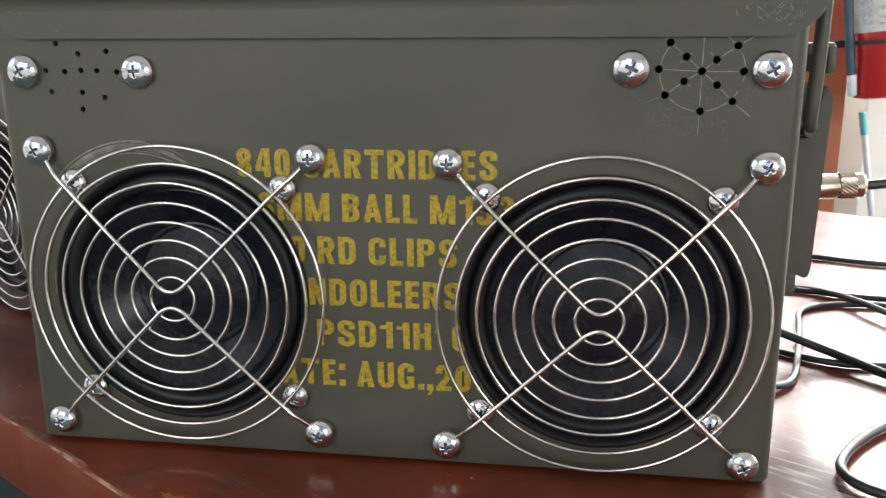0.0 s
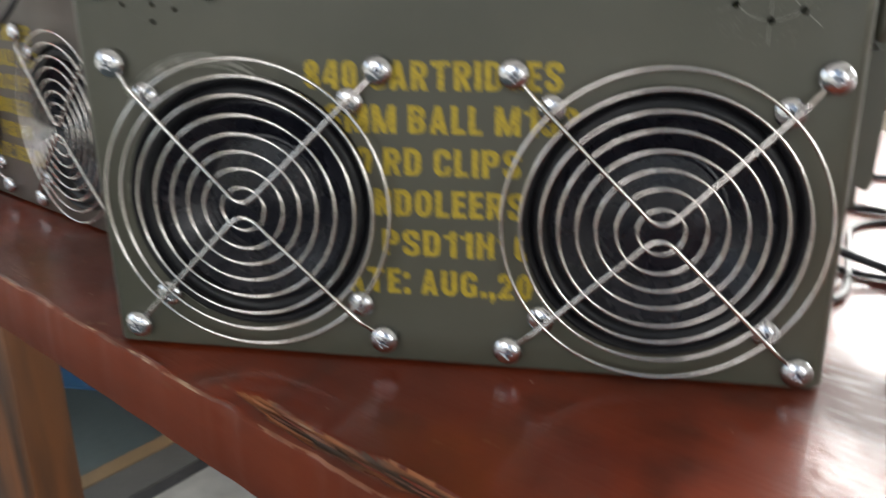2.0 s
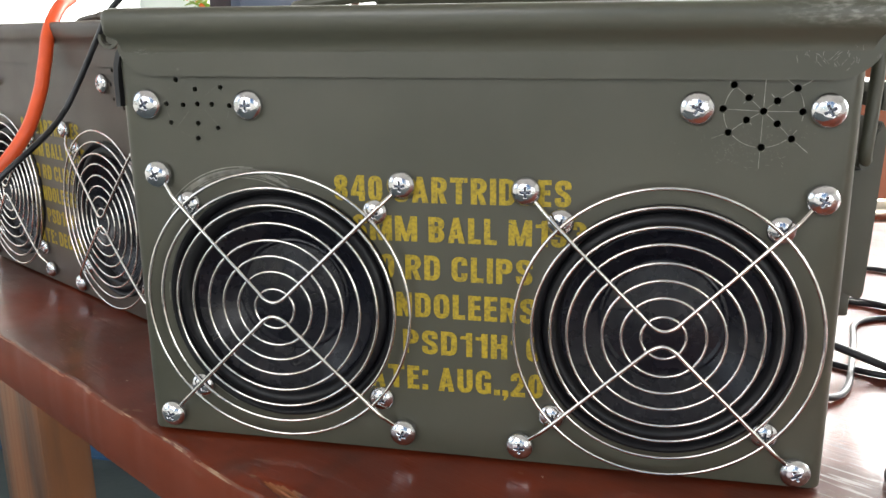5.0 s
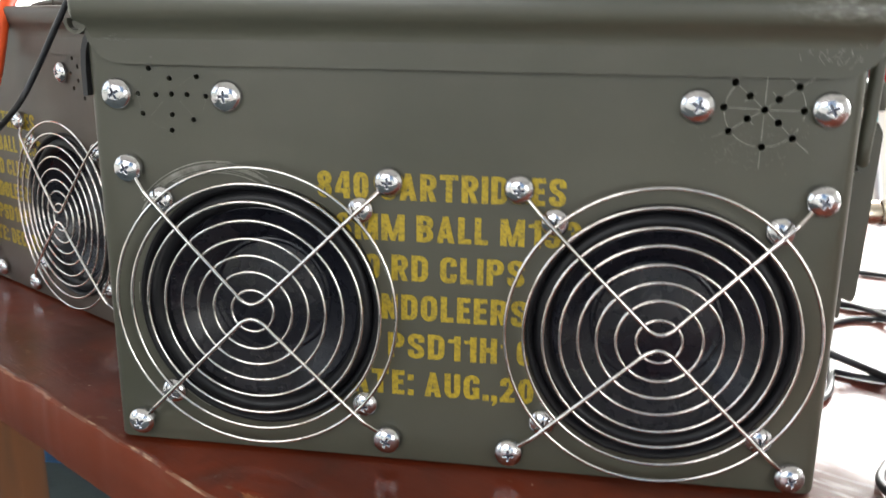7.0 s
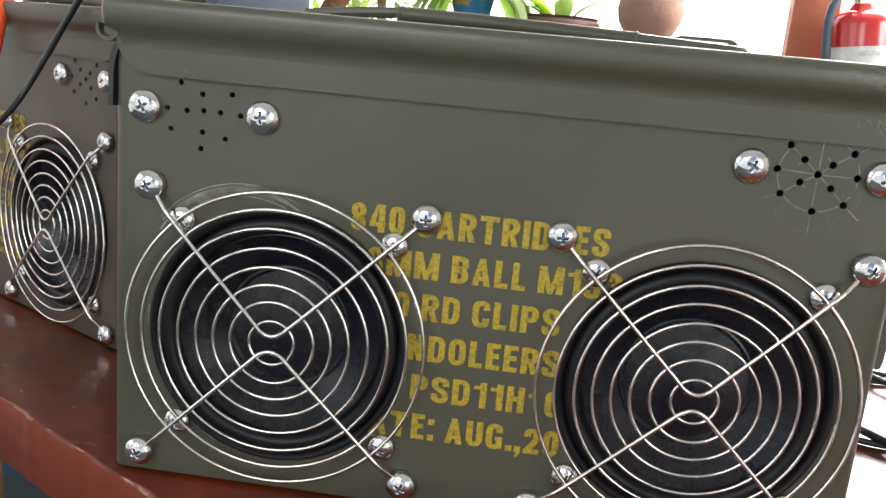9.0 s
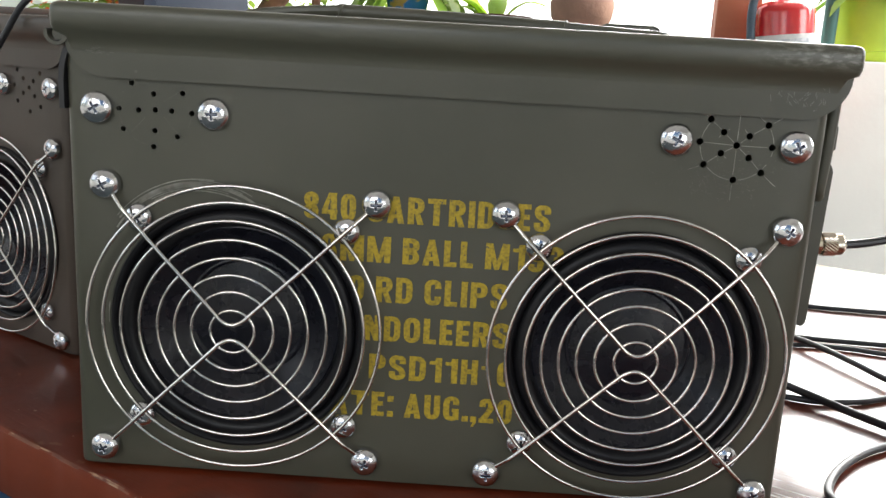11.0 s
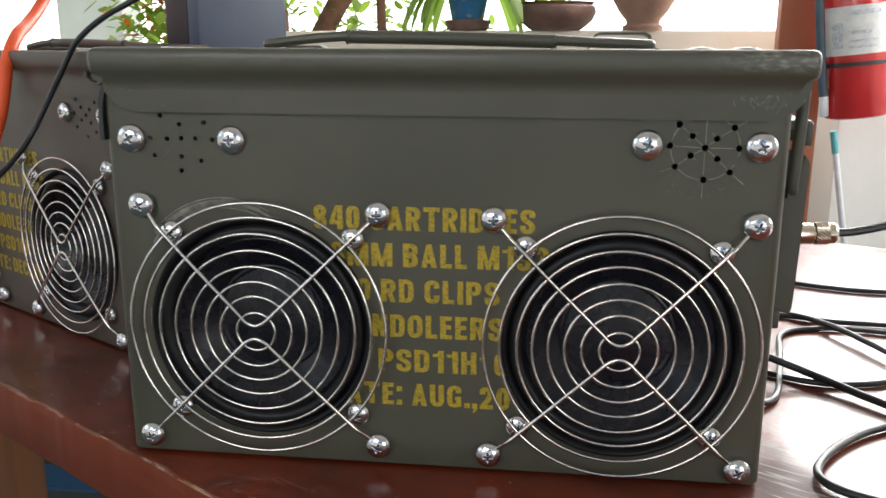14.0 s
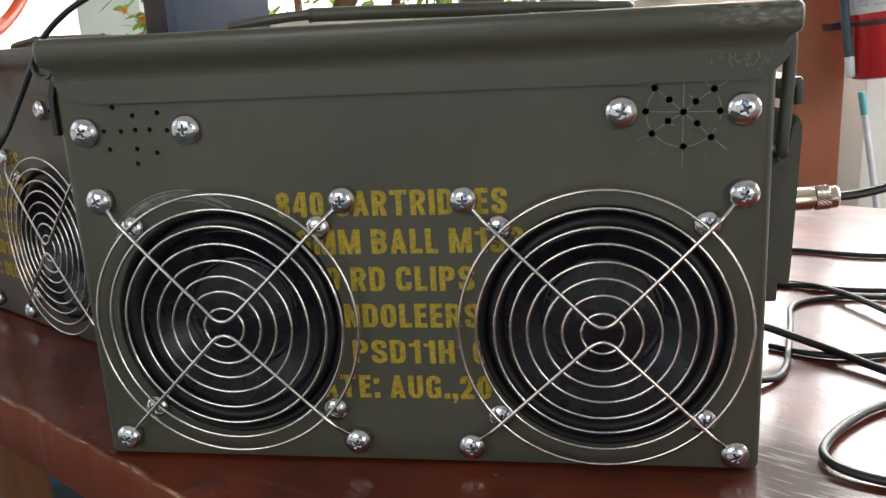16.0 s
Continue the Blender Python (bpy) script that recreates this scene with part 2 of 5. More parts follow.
    nt.links.new(math_node("ADD", old, math_node("MULTIPLY", area.outputs[0], 0.12)), b.inputs["Roughness"])


scratched(WOOD, 0.00003)
worn_patch(WOOD)
WOOD_EDGE = material("red_brown_edge_wood", (0.165, 0.030, 0.010), 0.5, 0.0, (0.11, 0.022, 0.009), 22, 0.0005, 90, stretch=(0.3, 2, 1), speck=(0.17, 0.06, 0.03), speck_scale=45, speck_cut=0.70, spec=0.25)
WOOD_BARE = material("bare_worn_arris", (0.30, 0.12, 0.06), 0.5, 0.0, (0.12, 0.03, 0.014), 55, 0.0006, 160, stretch=(0.5, 2, 1), speck=(0.42, 0.27, 0.17), speck_scale=90, speck_cut=0.58)
WOOD_SPLINTER = material("splintered_bare_wood", (0.30, 0.105, 0.038), 0.7, 0.0, (0.060, 0.034, 0.022), 85, 0.0012, 120, stretch=(0.2, 3, 1), spread=(0.42, 0.58))
WOOD_LEG = material("brown_table_leg", (0.20, 0.072, 0.022), 0.4, 0.0, (0.055, 0.026, 0.014), 16, 0.0006, 70, stretch=(2.0, 2.0, 0.18), spread=(0.42, 0.60))
WALL = material("cream_plaster", (0.74, 0.68, 0.57), 0.85, 0.0, (0.66, 0.60, 0.50), 3, 0.0006, 60)
WHITE_WALL = material("white_plaster", (0.82, 0.81, 0.77), 0.85, 0.0, (0.76, 0.75, 0.71), 3, 0.0005, 60)
TERRACOTTA_PAINT = material("terracotta_paint", (0.36, 0.115, 0.055), 0.6, 0.0, (0.30, 0.09, 0.045), 5, 0.001, 50)
CEILING = material("pale_ceiling_board", (0.62, 0.60, 0.56), 0.85, 0.0, (0.55, 0.53, 0.5), 2)
FLOOR = material("grey_green_floor_tile", (0.042, 0.058, 0.062), 0.5, 0.0, (0.03, 0.042, 0.046), 3, 0.001, 50)
FLOOR_BAND = material("tan_floor_band", (0.16, 0.10, 0.05), 0.5, 0.0, (0.11, 0.075, 0.04), 8)
BLUE_PLASTIC = material("blue_floor_paint", (0.024, 0.09, 0.20), 0.5, 0.0, (0.018, 0.065, 0.14), 6)
PALE_FLOOR = material("worn_grey_floor", (0.20, 0.20, 0.19), 0.6, 0.0, (0.12, 0.12, 0.115), 9, 0.001, 60)
GREY_FLOOR = material("dark_grey_floor", (0.05, 0.05, 0.048), 0.6, 0.0, (0.035, 0.036, 0.036), 7, 0.001, 60)
RED_PAINT = material("red_enamel", (0.55, 0.018, 0.02), 0.22, 0.0, (0.46, 0.014, 0.016), 12, coat=0.5)
PAPER = material("white_label", (0.74, 0.72, 0.70), 0.6, 0.0, (0.6, 0.6, 0.6), 40)
GREY_PRINT = material("grey_print", (0.42, 0.44, 0.48), 0.6, 0.0, (0.62, 0.63, 0.66), 90, spread=(0.4, 0.6))
HOSE = material("blue_grey_hose", (0.05, 0.085, 0.12), 0.5, 0.0, (0.035, 0.06, 0.085), 30)
SLATE = material("slate_blue_plastic", (0.075, 0.095, 0.145), 0.5, 0.0, (0.06, 0.078, 0.12), 20, 0.0001, 600)
DARK_PLASTIC = material("dark_brown_plastic", (0.035, 0.026, 0.03), 0.45, 0.0, (0.028, 0.02, 0.024), 25)
CLAY = material("brown_clay", (0.16, 0.085, 0.065), 0.5, 0.0, (0.11, 0.058, 0.048), 20, 0.002, 60)
CLAY_PALE = material("pale_terracotta", (0.34, 0.2, 0.145), 0.8, 0.0, (0.24, 0.145, 0.11), 12, 0.002, 60)
BLUE_GLAZE = material("blue_glaze", (0.02, 0.13, 0.30), 0.2, 0.0, (0.30, 0.22, 0.05), 16, spread=(0.56, 0.62), coat=0.5)
LIME = material("lime_green_glaze", (0.36, 0.48, 0.03), 0.4, 0.0, (0.28, 0.4, 0.03), 10)
TEAL = material("teal_paint", (0.03, 0.11, 0.10), 0.5, 0.0, (0.025, 0.085, 0.08), 10)
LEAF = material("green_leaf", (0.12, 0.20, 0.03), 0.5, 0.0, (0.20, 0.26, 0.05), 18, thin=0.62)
# lighter copy of LEAF, with the sunlight put into its colour
LEAF_LIGHT = material("leaf_painted_sunlit", (0.20, 0.30, 0.04), 0.5, 0.0, (0.12, 0.21, 0.03), 14, thin=0.6)
FLOWER = material("orange_red_petals", (0.55, 0.10, 0.03), 0.5, 0.0, (0.6, 0.24, 0.05), 20, thin=0.5)
BARK = material("brown_bark", (0.17, 0.085, 0.05), 0.8, 0.0, (0.1, 0.05, 0.03), 20, 0.004, 40)
SOIL = material("potting_soil", (0.03, 0.02, 0.015), 0.9, 0.0, (0.05, 0.035, 0.025), 60, 0.003, 90)
# translucency added to the solid pillar to brighten its shaded face
PALE_PILLAR = material("pale_green_white_translucent", (0.80, 0.84, 0.74), 0.5, 0.0, (0.66, 0.74, 0.60), 3, thin=0.3)
CONCRETE = material("pale_concrete", (0.5, 0.48, 0.44), 0.9, 0.0, (0.42, 0.4, 0.37), 2, 0.002, 40)
MOP_WHITE = material("white_plastic", (0.74, 0.75, 0.78), 0.4, 0.0, (0.64, 0.65, 0.7), 30)
MOP_TEAL = material("light_teal_plastic", (0.12, 0.45, 0.50), 0.4, 0.0, (0.1, 0.38, 0.43), 30)

# emission that makes the added backdrop panel shine like overexposed daylight
glow = bpy.data.materials.new("glowing_backdrop")
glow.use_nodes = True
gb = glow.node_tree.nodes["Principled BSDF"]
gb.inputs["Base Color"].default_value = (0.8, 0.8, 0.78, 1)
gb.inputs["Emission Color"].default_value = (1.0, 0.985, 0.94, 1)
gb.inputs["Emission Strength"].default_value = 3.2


# ---------------------------------------------------------------- mesh helpers
def part(name, bm, mat, parent=None, label="", smooth=35.0, m=None):
    me = bpy.data.meshes.new(name)
    bmesh.ops.recalc_face_normals(bm, faces=bm.faces[:])
    bm.to_mesh(me)
    bm.free()
    for mt in mat if isinstance(mat, (list, tuple)) else (mat,):
        me.materials.append(mt)
    if smooth:
        me.polygons.foreach_set("use_smooth", [True] * len(me.polygons))
        me.set_sharp_from_angle(angle=radians(smooth))
    return shared(name, me, parent, label, m)


def shared(name, me, parent=None, label="", m=None):
    ob = new(name, me)
    if parent is not None:
        ob.parent = parent
    if m is not None:
        ob.matrix_basis = m
    return tagged(ob, label) if label else ob


def thing(name, m, label, category, group=""):
    ob = new(name)
    ob.empty_display_size = 0.02
    ob.matrix_basis = m
    return tagged(ob, label, category, group)


def block(bm, x0, x1, y0, y1, z0, z1, bevel=0.0, segments=2):
    made = bmesh.ops.create_cube(bm, size=1.0)["verts"]
    for v in made:
        v.co = Vector((x0 + (v.co.x + 0.5) * (x1 - x0), y0 + (v.co.y + 0.5) * (y1 - y0), z0 + (v.co.z + 0.5) * (z1 - z0)))
    if bevel:
        edges = list({e for v in made for e in v.link_edges})
        bmesh.ops.bevel(bm, geom=edges, offset=bevel, segments=segments, affect="EDGES", profile=0.6)
    return bm


def box(*a, **k):
    return block(bmesh.new(), *a, **k)


def curve_points(points, step=6, closed=False):
    """Points of a smooth line through the given ones."""
    p = [Vector(q) for q in points]
    n, out = len(p), []
    for i in range(n if closed else n - 1):
        a, b, c, d = (p[(i + k) % n] if closed else p[min(max(i + k, 0), n - 1)] for k in (-1, 0, 1, 2))
        for k in range(step):
            t = k / step
            out.append(0.5 * ((2 * b) + (c - a) * t + (2 * a - 5 * b + 4 * c - d) * t * t + (3 * b - a - 3 * c + d) * t ** 3))
    return out if closed else out + [p[-1]]


def tube(points, radius, sides=8, closed=False, bm=None):
    bm = bm or bmesh.new()
    n, loops, normal = len(points), [], None
    for i, p in enumerate(points):
        ahead = points[(i + 1) % n] if closed or i < n - 1 else p
        back = points[i - 1] if closed or i else p
        way = (Vector(ahead) - Vector(back)).normalized()
        if normal is None:
            normal = way.orthogonal().normalized()
        normal = (normal - way * normal.dot(way)).normalized()
        other = way.cross(normal)
        r = radius[i] if isinstance(radius, (list, tuple)) else radius
        loops.append([bm.verts.new(Vector(p) + r * (math.cos(a) * normal + math.sin(a) * other)) for a in (2 * math.pi * k / sides for k in range(sides))])
    for i in range(n if closed else n - 1):
        one, two = loops[i], loops[(i + 1) % n]
        shift = 0
        if closed and i == n - 1:
            shift = min(range(sides), key=lambda s: (one[0].co - two[s].co).length)
        for k in range(sides):
            bm.faces.new((one[k], one[(k + 1) % sides], two[(k + 1 + shift) % sides], two[(k + shift) % sides]))
    if not closed:
        bm.faces.new(loops[0]), bm.faces.new(loops[-1][::-1])
    return bm


def lathe(profile, sides=32, bm=None, axis="z"):
    """profile: radius and height, from bottom to top."""
    bm = bm or bmesh.new()
    loops = []
    for r, h in profile:
        if r < 1e-6:
            loops.append([bm.verts.new((0, 0, h))])
        else:
            loops.append([bm.verts.new((r * math.cos(2 * math.pi * k / sides), r * math.sin(2 * math.pi * k / sides), h)) for k in range(sides)])
    for one, two in zip(loops, loops[1:]):
        for k in range(sides):
            a, b = one[k % len(one)], one[(k + 1) % len(one)]
            c, d = two[(k + 1) % len(two)], two[k % len(two)]
            some = [v for i, v in enumerate((a, b, c, d)) if v not in (a, b, c, d)[:i]]
            if len(some) > 2:
                bm.faces.new(some)
    if axis == "y":
        bmesh.ops.rotate(bm, verts=bm.verts[:], cent=(0, 0, 0), matrix=Matrix.Rotation(radians(90), 3, "X"))
    if axis == "x":
        bmesh.ops.rotate(bm, verts=bm.verts[:], cent=(0, 0, 0), matrix=Matrix.Rotation(radians(90), 3, "Y"))
    return bm


def ring_xz(cx, cz, r, n, y=0.0):
    return [(cx + r * math.cos(2 * math.pi * k / n), y, cz + r * math.sin(2 * math.pi * k / n)) for k in range(n)]


# ---------------------------------------------------------------- the ammunition can with its loudspeakers
HALF, DEPTH, CORNER, SHIFT = 0.1408, 0.146, 0.005, -0.0030
SPEAKERS = ((-0.0786, 0.0631), (0.0758, 0.0609))
CUTOUT = 0.0487
VENT_LEFT = [(-0.118, 0.1547), (-0.1099, 0.1511), (-0.099, 0.1519), (-0.1231, 0.1452), (-0.1157, 0.1449), (-0.1094, 0.1453), (-0.1032, 0.1452), (-0.0957, 0.1447), (-0.1216, 0.1378), (-0.1097, 0.1376), (-0.1011, 0.1358), (-0.1102, 0.1316)]
VENT_RIGHT = [(0.095, 0.1533), (0.1159, 0.1522), (0.1002, 0.1489), (0.1096, 0.1479), (0.0918, 0.145), (0.1053, 0.1443), (0.1182, 0.1442), (0.0999, 0.1412), (0.1102, 0.14), (0.0941, 0.1368), (0.1153, 0.1348), (0.1055, 0.1317)]
MOUNTS = (((-0.1285, 0.1168), (-0.0252, 0.1150), (-0.0266, 0.0105), (-0.1316, 0.0100)), ((0.0232, 0.1140), (0.1272, 0.1138), (0.1272, 0.0084), (0.0222, 0.0094)))

SMALL = (((-0.1160, 0.1048), (-0.0363, 0.1038), (-0.0355, 0.0250), (-0.1164, 0.0245)), ((0.0364, 0.1024), (0.1146, 0.1024), (0.1150, 0.0226), (0.0347, 0.0230)))


def screw_mesh(radius, height, turn):
    """A domed cross-recessed screw head, its axis along -y."""
    bm = bmesh.new()
    rings, sides = 30, 72
    c, s = math.cos(turn), math.sin(turn)

    def depth(x, z):
        u, w = (c * x + s * z) / radius, (c * z - s * x) / radius
        arm = max(min(0.085 - abs(w), 0.37 - abs(u)), min(0.085 - abs(u), 0.37 - abs(w)), 0.12 - math.hypot(u, w))
        return min(max(arm / 0.05, 0.0), 1.0) * 0.30 * height

    loops = [[bm.verts.new((0, -height + depth(0, 0), 0))]]
    for i in range(1, rings):
        q = i / (rings - 1)
        r, h = radius * q, height * math.sqrt(max(1 - (0.94 * q) ** 2.2, 0)) * 0.94 + 0.06 * height
        loop = []
        for k in range(sides):
            a = 2 * math.pi * k / sides
            x, z = r * math.cos(a), r * math.sin(a)
            loop.append(bm.verts.new((x, -h + depth(x, z), z)))
        loops.append(loop)
    loops.append([bm.verts.new((v.co.x, 0.0, v.co.z)) for v in loops[-1]])
    for one, two in zip(loops, loops[1:]):
        for k in range(sides):
            a, b = one[k % len(one)], one[(k + 1) % len(one)]
            q = (a, b, two[(k + 1) % sides], two[k]) if len(one) > 1 else (a, two[(k + 1) % sides], two[k])
            bm.faces.new(q)
    bmesh.ops.recalc_face_normals(bm, faces=bm.faces[:])
    # faces sunk in the cross take the darker chrome as painted shade
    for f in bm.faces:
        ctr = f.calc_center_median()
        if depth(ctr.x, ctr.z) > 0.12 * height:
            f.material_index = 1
    me = bpy.data.meshes.new("screw")
    bm.to_mesh(me), bm.free()
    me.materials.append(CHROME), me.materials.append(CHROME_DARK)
    me.polygons.foreach_set("use_smooth", [True] * len(me.polygons))
    return me


SCREWS = {(size, k): screw_mesh(r, h, 0.5 + 1.1 * k) for size, r, h in (("vent", 0.0060, 0.0040), ("mount", 0.0056, 0.0044), ("small", 0.0052, 0.0037)) for k in range(3)}


def front_panel(bm):
    """The front sheet with its two large openings and its vent holes."""
    x0, x1, z0, z1 = SHIFT - HALF + CORNER, SHIFT + HALF - CORNER, 0.0020, 0.172
    loops = [[(x0, 0, z0), (x1, 0, z0), (x1, 0, z1), (x0, 0, z1)]]
    loops += [ring_xz(cx, cz, CUTOUT, 64) for cx, cz in SPEAKERS]
    loops += [ring_xz(x, z, 0.00105, 12) for x, z in VENT_LEFT] + [ring_xz(x, z, 0.00128, 12) for x, z in VENT_RIGHT]
    edges, rims = [], []
    for pts in loops:
        vs = [bm.verts.new(p) for p in pts]
        made = [bm.edges.new((vs[i], vs[(i + 1) % len(vs)])) for i in range(len(vs))]
        edges += made
        rims.append(vs)
    bmesh.ops.triangle_fill(bm, use_beauty=True, use_dissolve=False, edges=edges, normal=(0, -1, 0))
    for vs in rims[1:]:
        inner = [bm.verts.new(v.co + Vector((0, 0.0016, 0))) for v in vs]
        for i in range(len(vs)):
            j = (i + 1) % len(vs)
            bm.faces.new((vs[i], vs[j], inner[j], inner[i]))


def can_outline(grow=0.0, n=6, corner=CORNER, ends=None, shift=SHIFT):
    """Points round the can, from the front's right corner round the back to the front's left corner."""
    r, gx = corner, grow - corner
    ex = gx if ends is None else ends - corner
    pts = []
    for cx, cy, a0 in ((HALF + ex, -gx, -90), (HALF + ex, DEPTH + gx, 0), (-HALF - ex, DEPTH + gx, 90), (-HALF - ex, -gx, 180)):
        for k in range(n + 1):
            a = radians(a0 + 90 * k / n)
            pts.append((shift + cx + r * math.cos(a), cy + r * math.sin(a)))
    return pts


def can_body(parent):
    bm = bmesh.new()
    front_panel(bm)
    pts = can_outline()
    rows_ = []
    for h, o in ((0.0003, -0.0049), (0.0012, -0.0044), (0.0012, -0.0006), (0.0014, -0.0002), (0.0020, 0.0), (0.172, 0.0)):
        rows_.append([bm.verts.new((x, y, h)) for x, y in can_outline(o)])
    for one, two in zip(rows_, rows_[1:]):
        for k in range(len(pts) - (1 if two is rows_[-1] else 0)):
            j = (k + 1) % len(pts)
            bm.faces.new((one[k], one[j], two[j], two[k]))
    bm.faces.new(rows_[0][::-1])
    bmesh.ops.remove_doubles(bm, verts=bm.verts[:], dist=1e-5)
    return part("body", bm, OLIVE, parent, smooth=40)


def can_lid(parent):
    bm = bmesh.new()
    profile = ((0.0023, 0.1640), (0.0025, 0.1668), (0.0029, 0.1685), (0.0038, 0.1704), (0.0049, 0.1719), (0.0058, 0.1738), (0.0062, 0.1760), (0.0063, 0.1785), (0.0060, 0.1806), (0.0052, 0.1818), (0.0036, 0.1824), (0.0015, 0.1823), (-0.004, 0.1814), (-0.008, 0.1797))
    ends = (0.0002, 0.0002, 0.0002, 0.0006, 0.0040, 0.0044, 0.0044, 0.0044, 0.0042, 0.0034, 0.0018, 0.0005, -0.004, -0.008)
    loops = [[bm.verts.new((x, y, z - 0.0003 - 0.0005 * x / HALF)) for x, y in can_outline(o, 6, 0.0028, e, -0.0006)] for (o, z), e in zip(profile, ends)]
    n = len(loops[0])
    for one, two in zip(loops, loops[1:]):
        for k in range(n):
            j = (k + 1) % n
            bm.faces.new((one[k], one[j], two[j], two[k]))
    bm.faces.new(loops[-1])
    lid = part("lid", bm, OLIVE_WORN_LIT, parent, smooth=50)
    part("hinge_leaf", box(-0.1462, -0.118, 0.006, 0.14, 0.1812, 0.1830, bevel=0.0006), OLIVE, lid)
    # front flap with rounded lower ends
    for name, y0, y1 in (("front_flap", -0.0024, -0.0008), ("rear_flap", DEPTH + 0.0008, DEPTH + 0.0024)):
        right = [(0.126 + 0.0165 * math.sin(radians(a)), 0.1700 - 0.0150 * math.cos(radians(a))) for a in range(0, 91, 9)]
        left = [(-0.126 - 0.0155 * math.sin(radians(a)), 0.1700 - 0.0137 * math.cos(radians(a))) for a in range(90, -1, -9)]
        outline = right + [(0.1425, 0.1712), (-0.142, 0.1712)] + left
        bm = bmesh.new()
        front = [bm.verts.new((x, y0, z)) for x, z in outline]
        back = [bm.verts.new((x, y1, z)) for x, z in outline]
        bm.faces.new(front), bm.faces.new(back[::-1])
        for k in range(len(outline)):
            j = (k + 1) % len(outline)
            bm.faces.new((front[k], back[k], back[j], front[j]))
        part(name, bm, OLIVE, lid, smooth=30)
    return lid


def carrying_handle(parent):
    grip = part("handle", tube(curve_points([(-0.053, 0.066, 0.1880), (-0.02, 0.066, 0.1875), (0.015, 0.066, 0.1866), (0.047, 0.066, 0.1856)], 3), 0.0032, 14), OLIVE, parent)
    for x, z in ((-0.0515, 0.18795), (0.0455, 0.18565)):
        ring = [Vector((x + 0.0008 * math.sin(a), 0.066 + 0.0031 * math.cos(a), z + 0.0031 * math.sin(a))) for a in (2 * math.pi * k / 20 for k in range(20))]
        part("collar", tube(ring, 0.0006, 8, True), OLIVE, grip)
    bars = (("handle_wire", [(-0.094, 0.10, 0.1838), (-0.0935, 0.072, 0.1845), (-0.088, 0.066, 0.1852), (-0.07, 0.066, 0.1872), (-0.050, 0.066, 0.1885)]),
            ("handle_wire", [(0.044, 0.066, 0.1862), (0.066, 0.066, 0.1852), (0.086, 0.066, 0.1843), (0.0905, 0.072, 0.184), (0.091, 0.10, 0.1838)]))
    for name, pts in bars:
        part(name, tube(curve_points(pts, 5), 0.0024, 10), OLIVE, grip)
    for x0, x1 in ((-0.104, -0.066), (0.060, 0.098)):
        top_z = 0.1842 if x0 < 0 else 0.1905
        strap = [(x0, 0.100, 0.1822), (x0 + 0.003, 0.100, 0.1832), (x0 + 0.0055, 0.100, top_z - 0.0012), (x0 + 0.008, 0.100, top_z), (x1 - 0.008, 0.100, top_z), (x1 - 0.0055, 0.100, top_z - 0.0012), (x1 - 0.003, 0.100, 0.1832), (x1, 0.100, 0.1822)]
        bm = bmesh.new()
        top = [[bm.verts.new((x, y + dy, z + dz)) for x, y, z in strap] for dy, dz in ((-0.006, 0.0), (0.006, 0.0), (0.006, -0.0012), (-0.006, -0.0012))]
        for a in range(4):
            for k in range(len(strap) - 1):
                bm.faces.new((top[a][k], top[a][k + 1], top[(a + 1) % 4][k + 1], top[(a + 1) % 4][k]))
        bm.faces.new([t[0] for t in top]), bm.faces.new([t[-1] for t in top][::-1])
        part("handle_bracket", bm, OLIVE, parent)
    for x in (0.1095, 0.1285):
        bm = lathe([(0.0062, 0.0), (0.0060, 0.0012), (0.0045, 0.0022), (0.0, 0.0026)], 20)
        part("weld_bump", bm, OLIVE_WORN_LIT, parent, m=pose(x, 0.048, 0.1805))


def hinge(parent):
    pts = []
    for k in range(15):
        a = radians(110 - 22 * k)
        r = 0.0062 - 0.00017 * k
        pts.append((r * math.cos(a), r * math.sin(a)))
    for y0, y1 in ((-0.003, 0.034), (0.104, 0.142)):
        knuckle = bmesh.new()
        sheets = [[knuckle.verts.new((-0.1448 + s * x, y, 0.1716 + s * z)) for x, z in pts] for y in (y0, y1) for s in (1.0, 0.72)]
        f_out, f_in, b_out, b_in = sheets
        for k in range(len(pts) - 1):
            knuckle.faces.new((f_out[k], f_out[k + 1], b_out[k + 1], b_out[k]))
            knuckle.faces.new((f_in[k], b_in[k], b_in[k + 1], f_in[k + 1]))
            knuckle.faces.new((f_out[k], f_in[k], f_in[k + 1], f_out[k + 1]))
            knuckle.faces.new((b_out[k], b_out[k + 1], b_in[k + 1], b_in[k]))
        part("hinge_knuckle", knuckle, OLIVE, parent)
    part("hinge_pin", tube([Vector((-0.1443, -0.0012, 0.1711)), Vector((-0.1443, 0.145, 0.1711))], 0.0023, 14), OLIVE, parent)
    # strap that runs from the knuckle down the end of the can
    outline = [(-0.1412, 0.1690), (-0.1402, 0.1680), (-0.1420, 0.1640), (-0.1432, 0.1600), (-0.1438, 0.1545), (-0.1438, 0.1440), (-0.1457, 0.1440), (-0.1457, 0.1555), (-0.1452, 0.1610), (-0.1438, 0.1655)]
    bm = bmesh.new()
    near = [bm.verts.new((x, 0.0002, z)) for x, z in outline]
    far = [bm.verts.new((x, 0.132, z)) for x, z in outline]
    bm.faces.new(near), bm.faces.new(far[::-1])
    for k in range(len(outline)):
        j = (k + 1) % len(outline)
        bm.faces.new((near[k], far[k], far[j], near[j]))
    # olive strap in black: the shade it lies in is put into the colour
    part("hinge_strap", bm, BLACK_STEEL_AND_SHADE, parent, "hinge strap coloured black for its shade")


